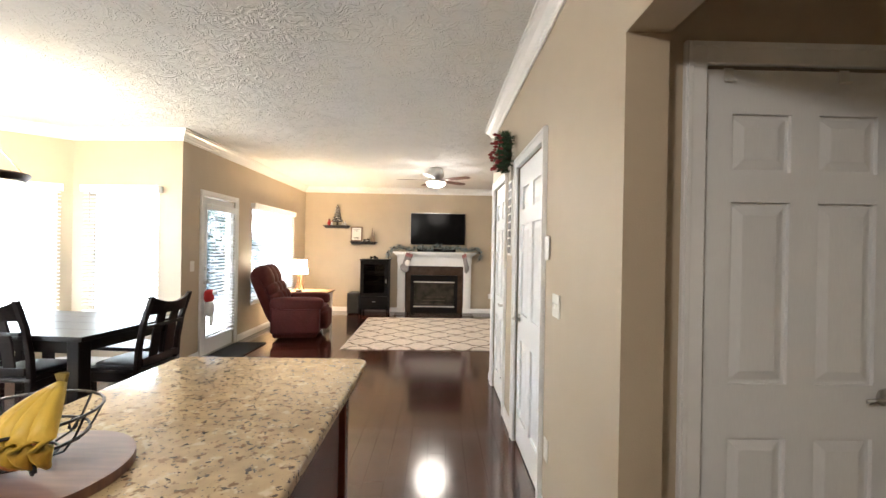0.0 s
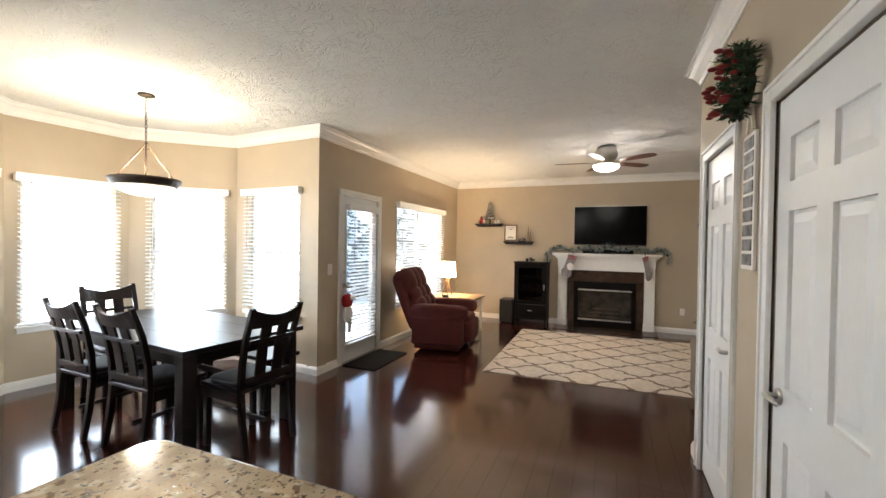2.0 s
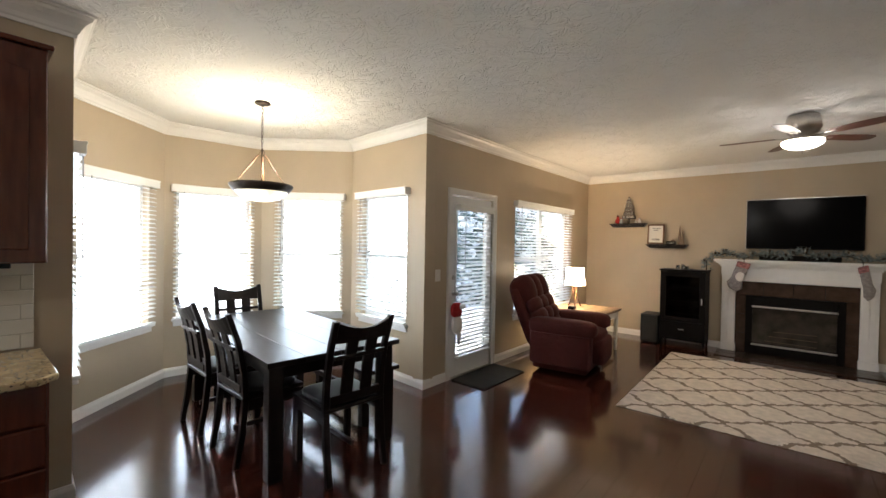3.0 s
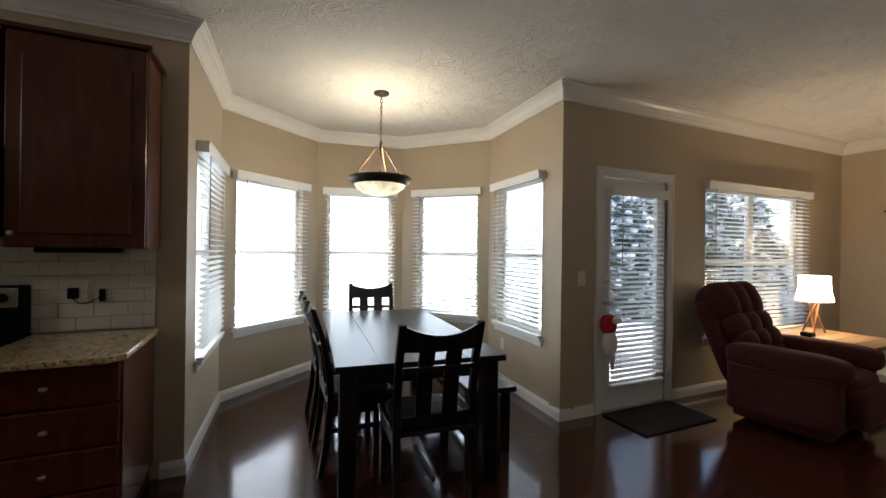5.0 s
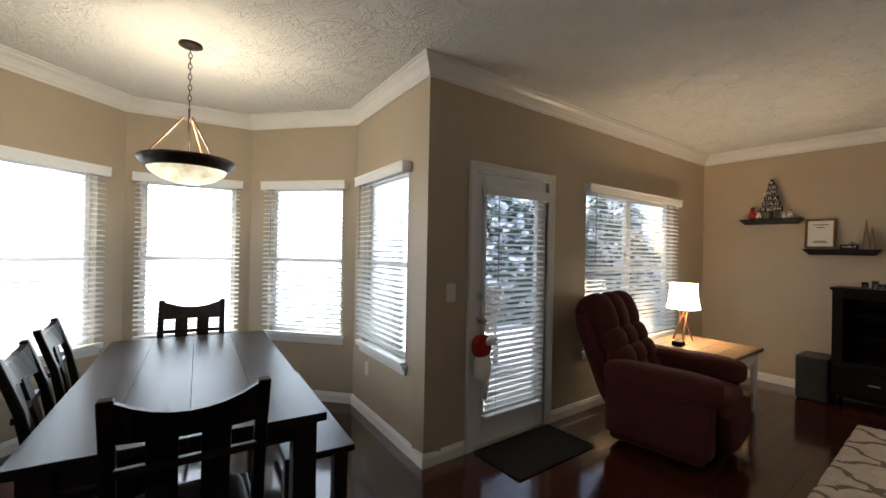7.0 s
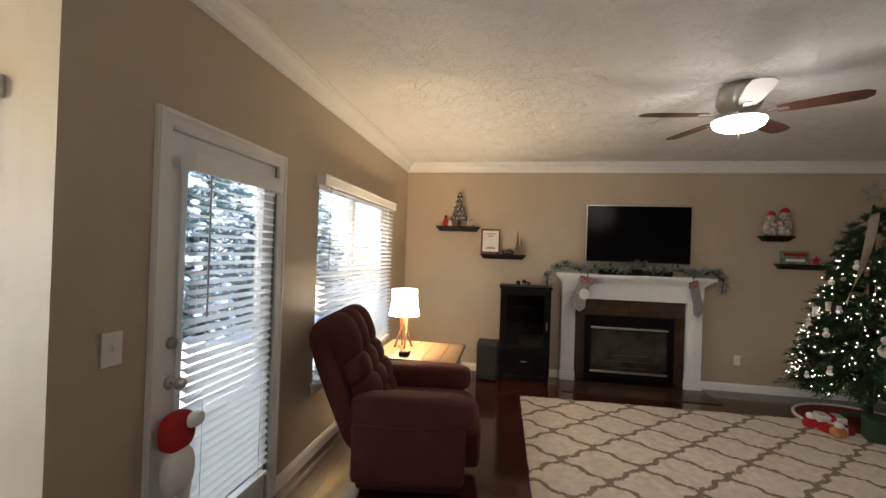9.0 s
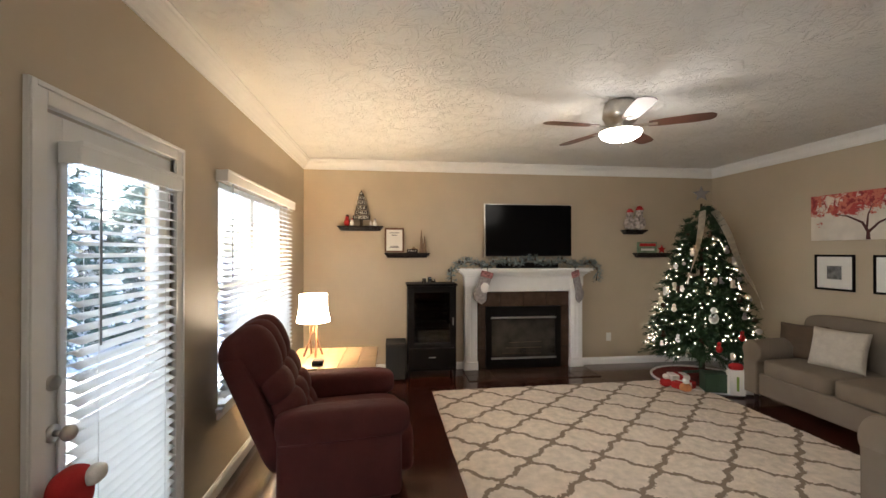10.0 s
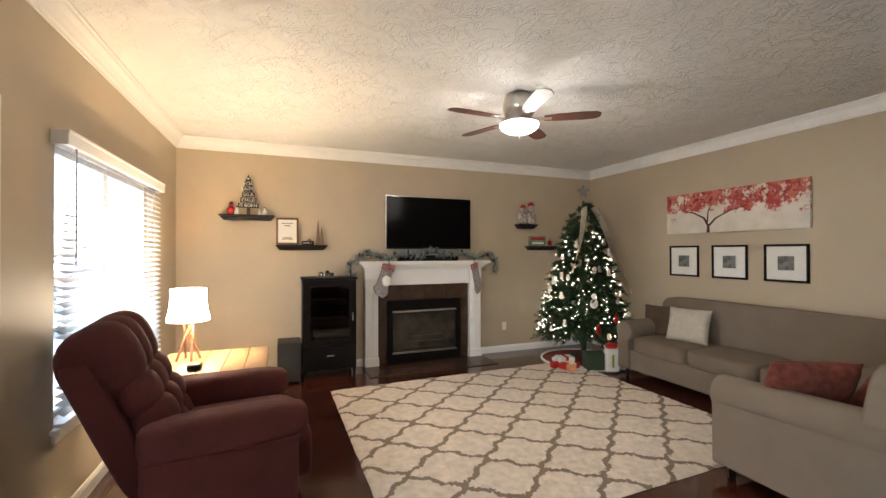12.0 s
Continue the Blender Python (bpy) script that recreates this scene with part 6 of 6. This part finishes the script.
for x, y, h, r in ((-8.6, 11.6, 5.5, 1.7), (-9.6, 14.6, 6.0, 1.9), (-8.6, 17.4, 5.0, 1.7), (-11.0, 11.2, 6.0, 1.7)):
    ft = thing("fir_tree", Matrix.Translation((x, y, -0.5)), "green fir laden with snow outside the window", "tree", "firs")
    part("trunk", ccyl((0, 0, -0.1), (0, 0, h * 0.95), 0.12, 0.02, 10), bark, ft)
    part("crown", fir(rng, h, r, 0.3, 300, 14, 0.22, 0.03), dark_fir, ft)
    load = []
    for k in range(1300):
        f = 1 - math.sqrt(1 - rng.random() * 0.97)
        a = rng.uniform(0, 6.283)
        rr = r * (1 - f) ** 0.85 * rng.uniform(0.55, 1.08)
        load.append(((math.cos(a) * rr, math.sin(a) * rr, 0.35 + (h - 0.3) * f), rng.uniform(0.04, 0.11), 0.6))
    bm = balls(load)
    part("snow_load", bm, snow, ft, "clumps of snow", True)

# ---- floor boards, nearest first ----
bw, rng = 0.127, random.Random(2)
boards, far = [], []
ix = 0
x = -5.5
while x < EX:
    y = -1.6 - rng.random() * 1.1
    while y < FY:
        ln = rng.choice((0.9, 1.1, 1.3, 1.5))
        y0, y1 = max(y, BY), min(y + ln, FY)
        y += ln
        if y1 - y0 < 0.05:
            continue
        if x < KX - 0.06 and (y1 < 3.5 or y0 > 6.36):
            continue
        if x < KX - 0.06:
            y0, y1 = max(y0, 3.56), min(y1, 6.34)
            if y1 - y0 < 0.05:
                continue
        (boards if -3.3 < x < 0.5 and 3.0 < y0 < 9.6 else far).append((x, y0, x + bw, y1))
    x += bw
far += boards[300:]
shared = {}
for x0, y0, x1, y1 in boards[:300]:
    key = round(y1 - y0, 2)
    if key not in shared:
        shared[key] = mesh_of("plank", bbox(0.0002, bw - 0.0002, 0.0002, key - 0.0002, -0.012, 0.0, 0.0007, 1), floor_wood)
    o = new("plank", shared[key])
    o.parent = floor
    o.location = (x0, y0, 0)
bm = bmesh.new()
for x0, y0, x1, y1 in far:
    box(bm, x0 + 0.0004, x1 - 0.0004, y0 + 0.0004, y1 - 0.0004, -0.012, 0.0)
o = part("plank_rest", bm, floor_wood, floor)
o["kind"] = "stuff"
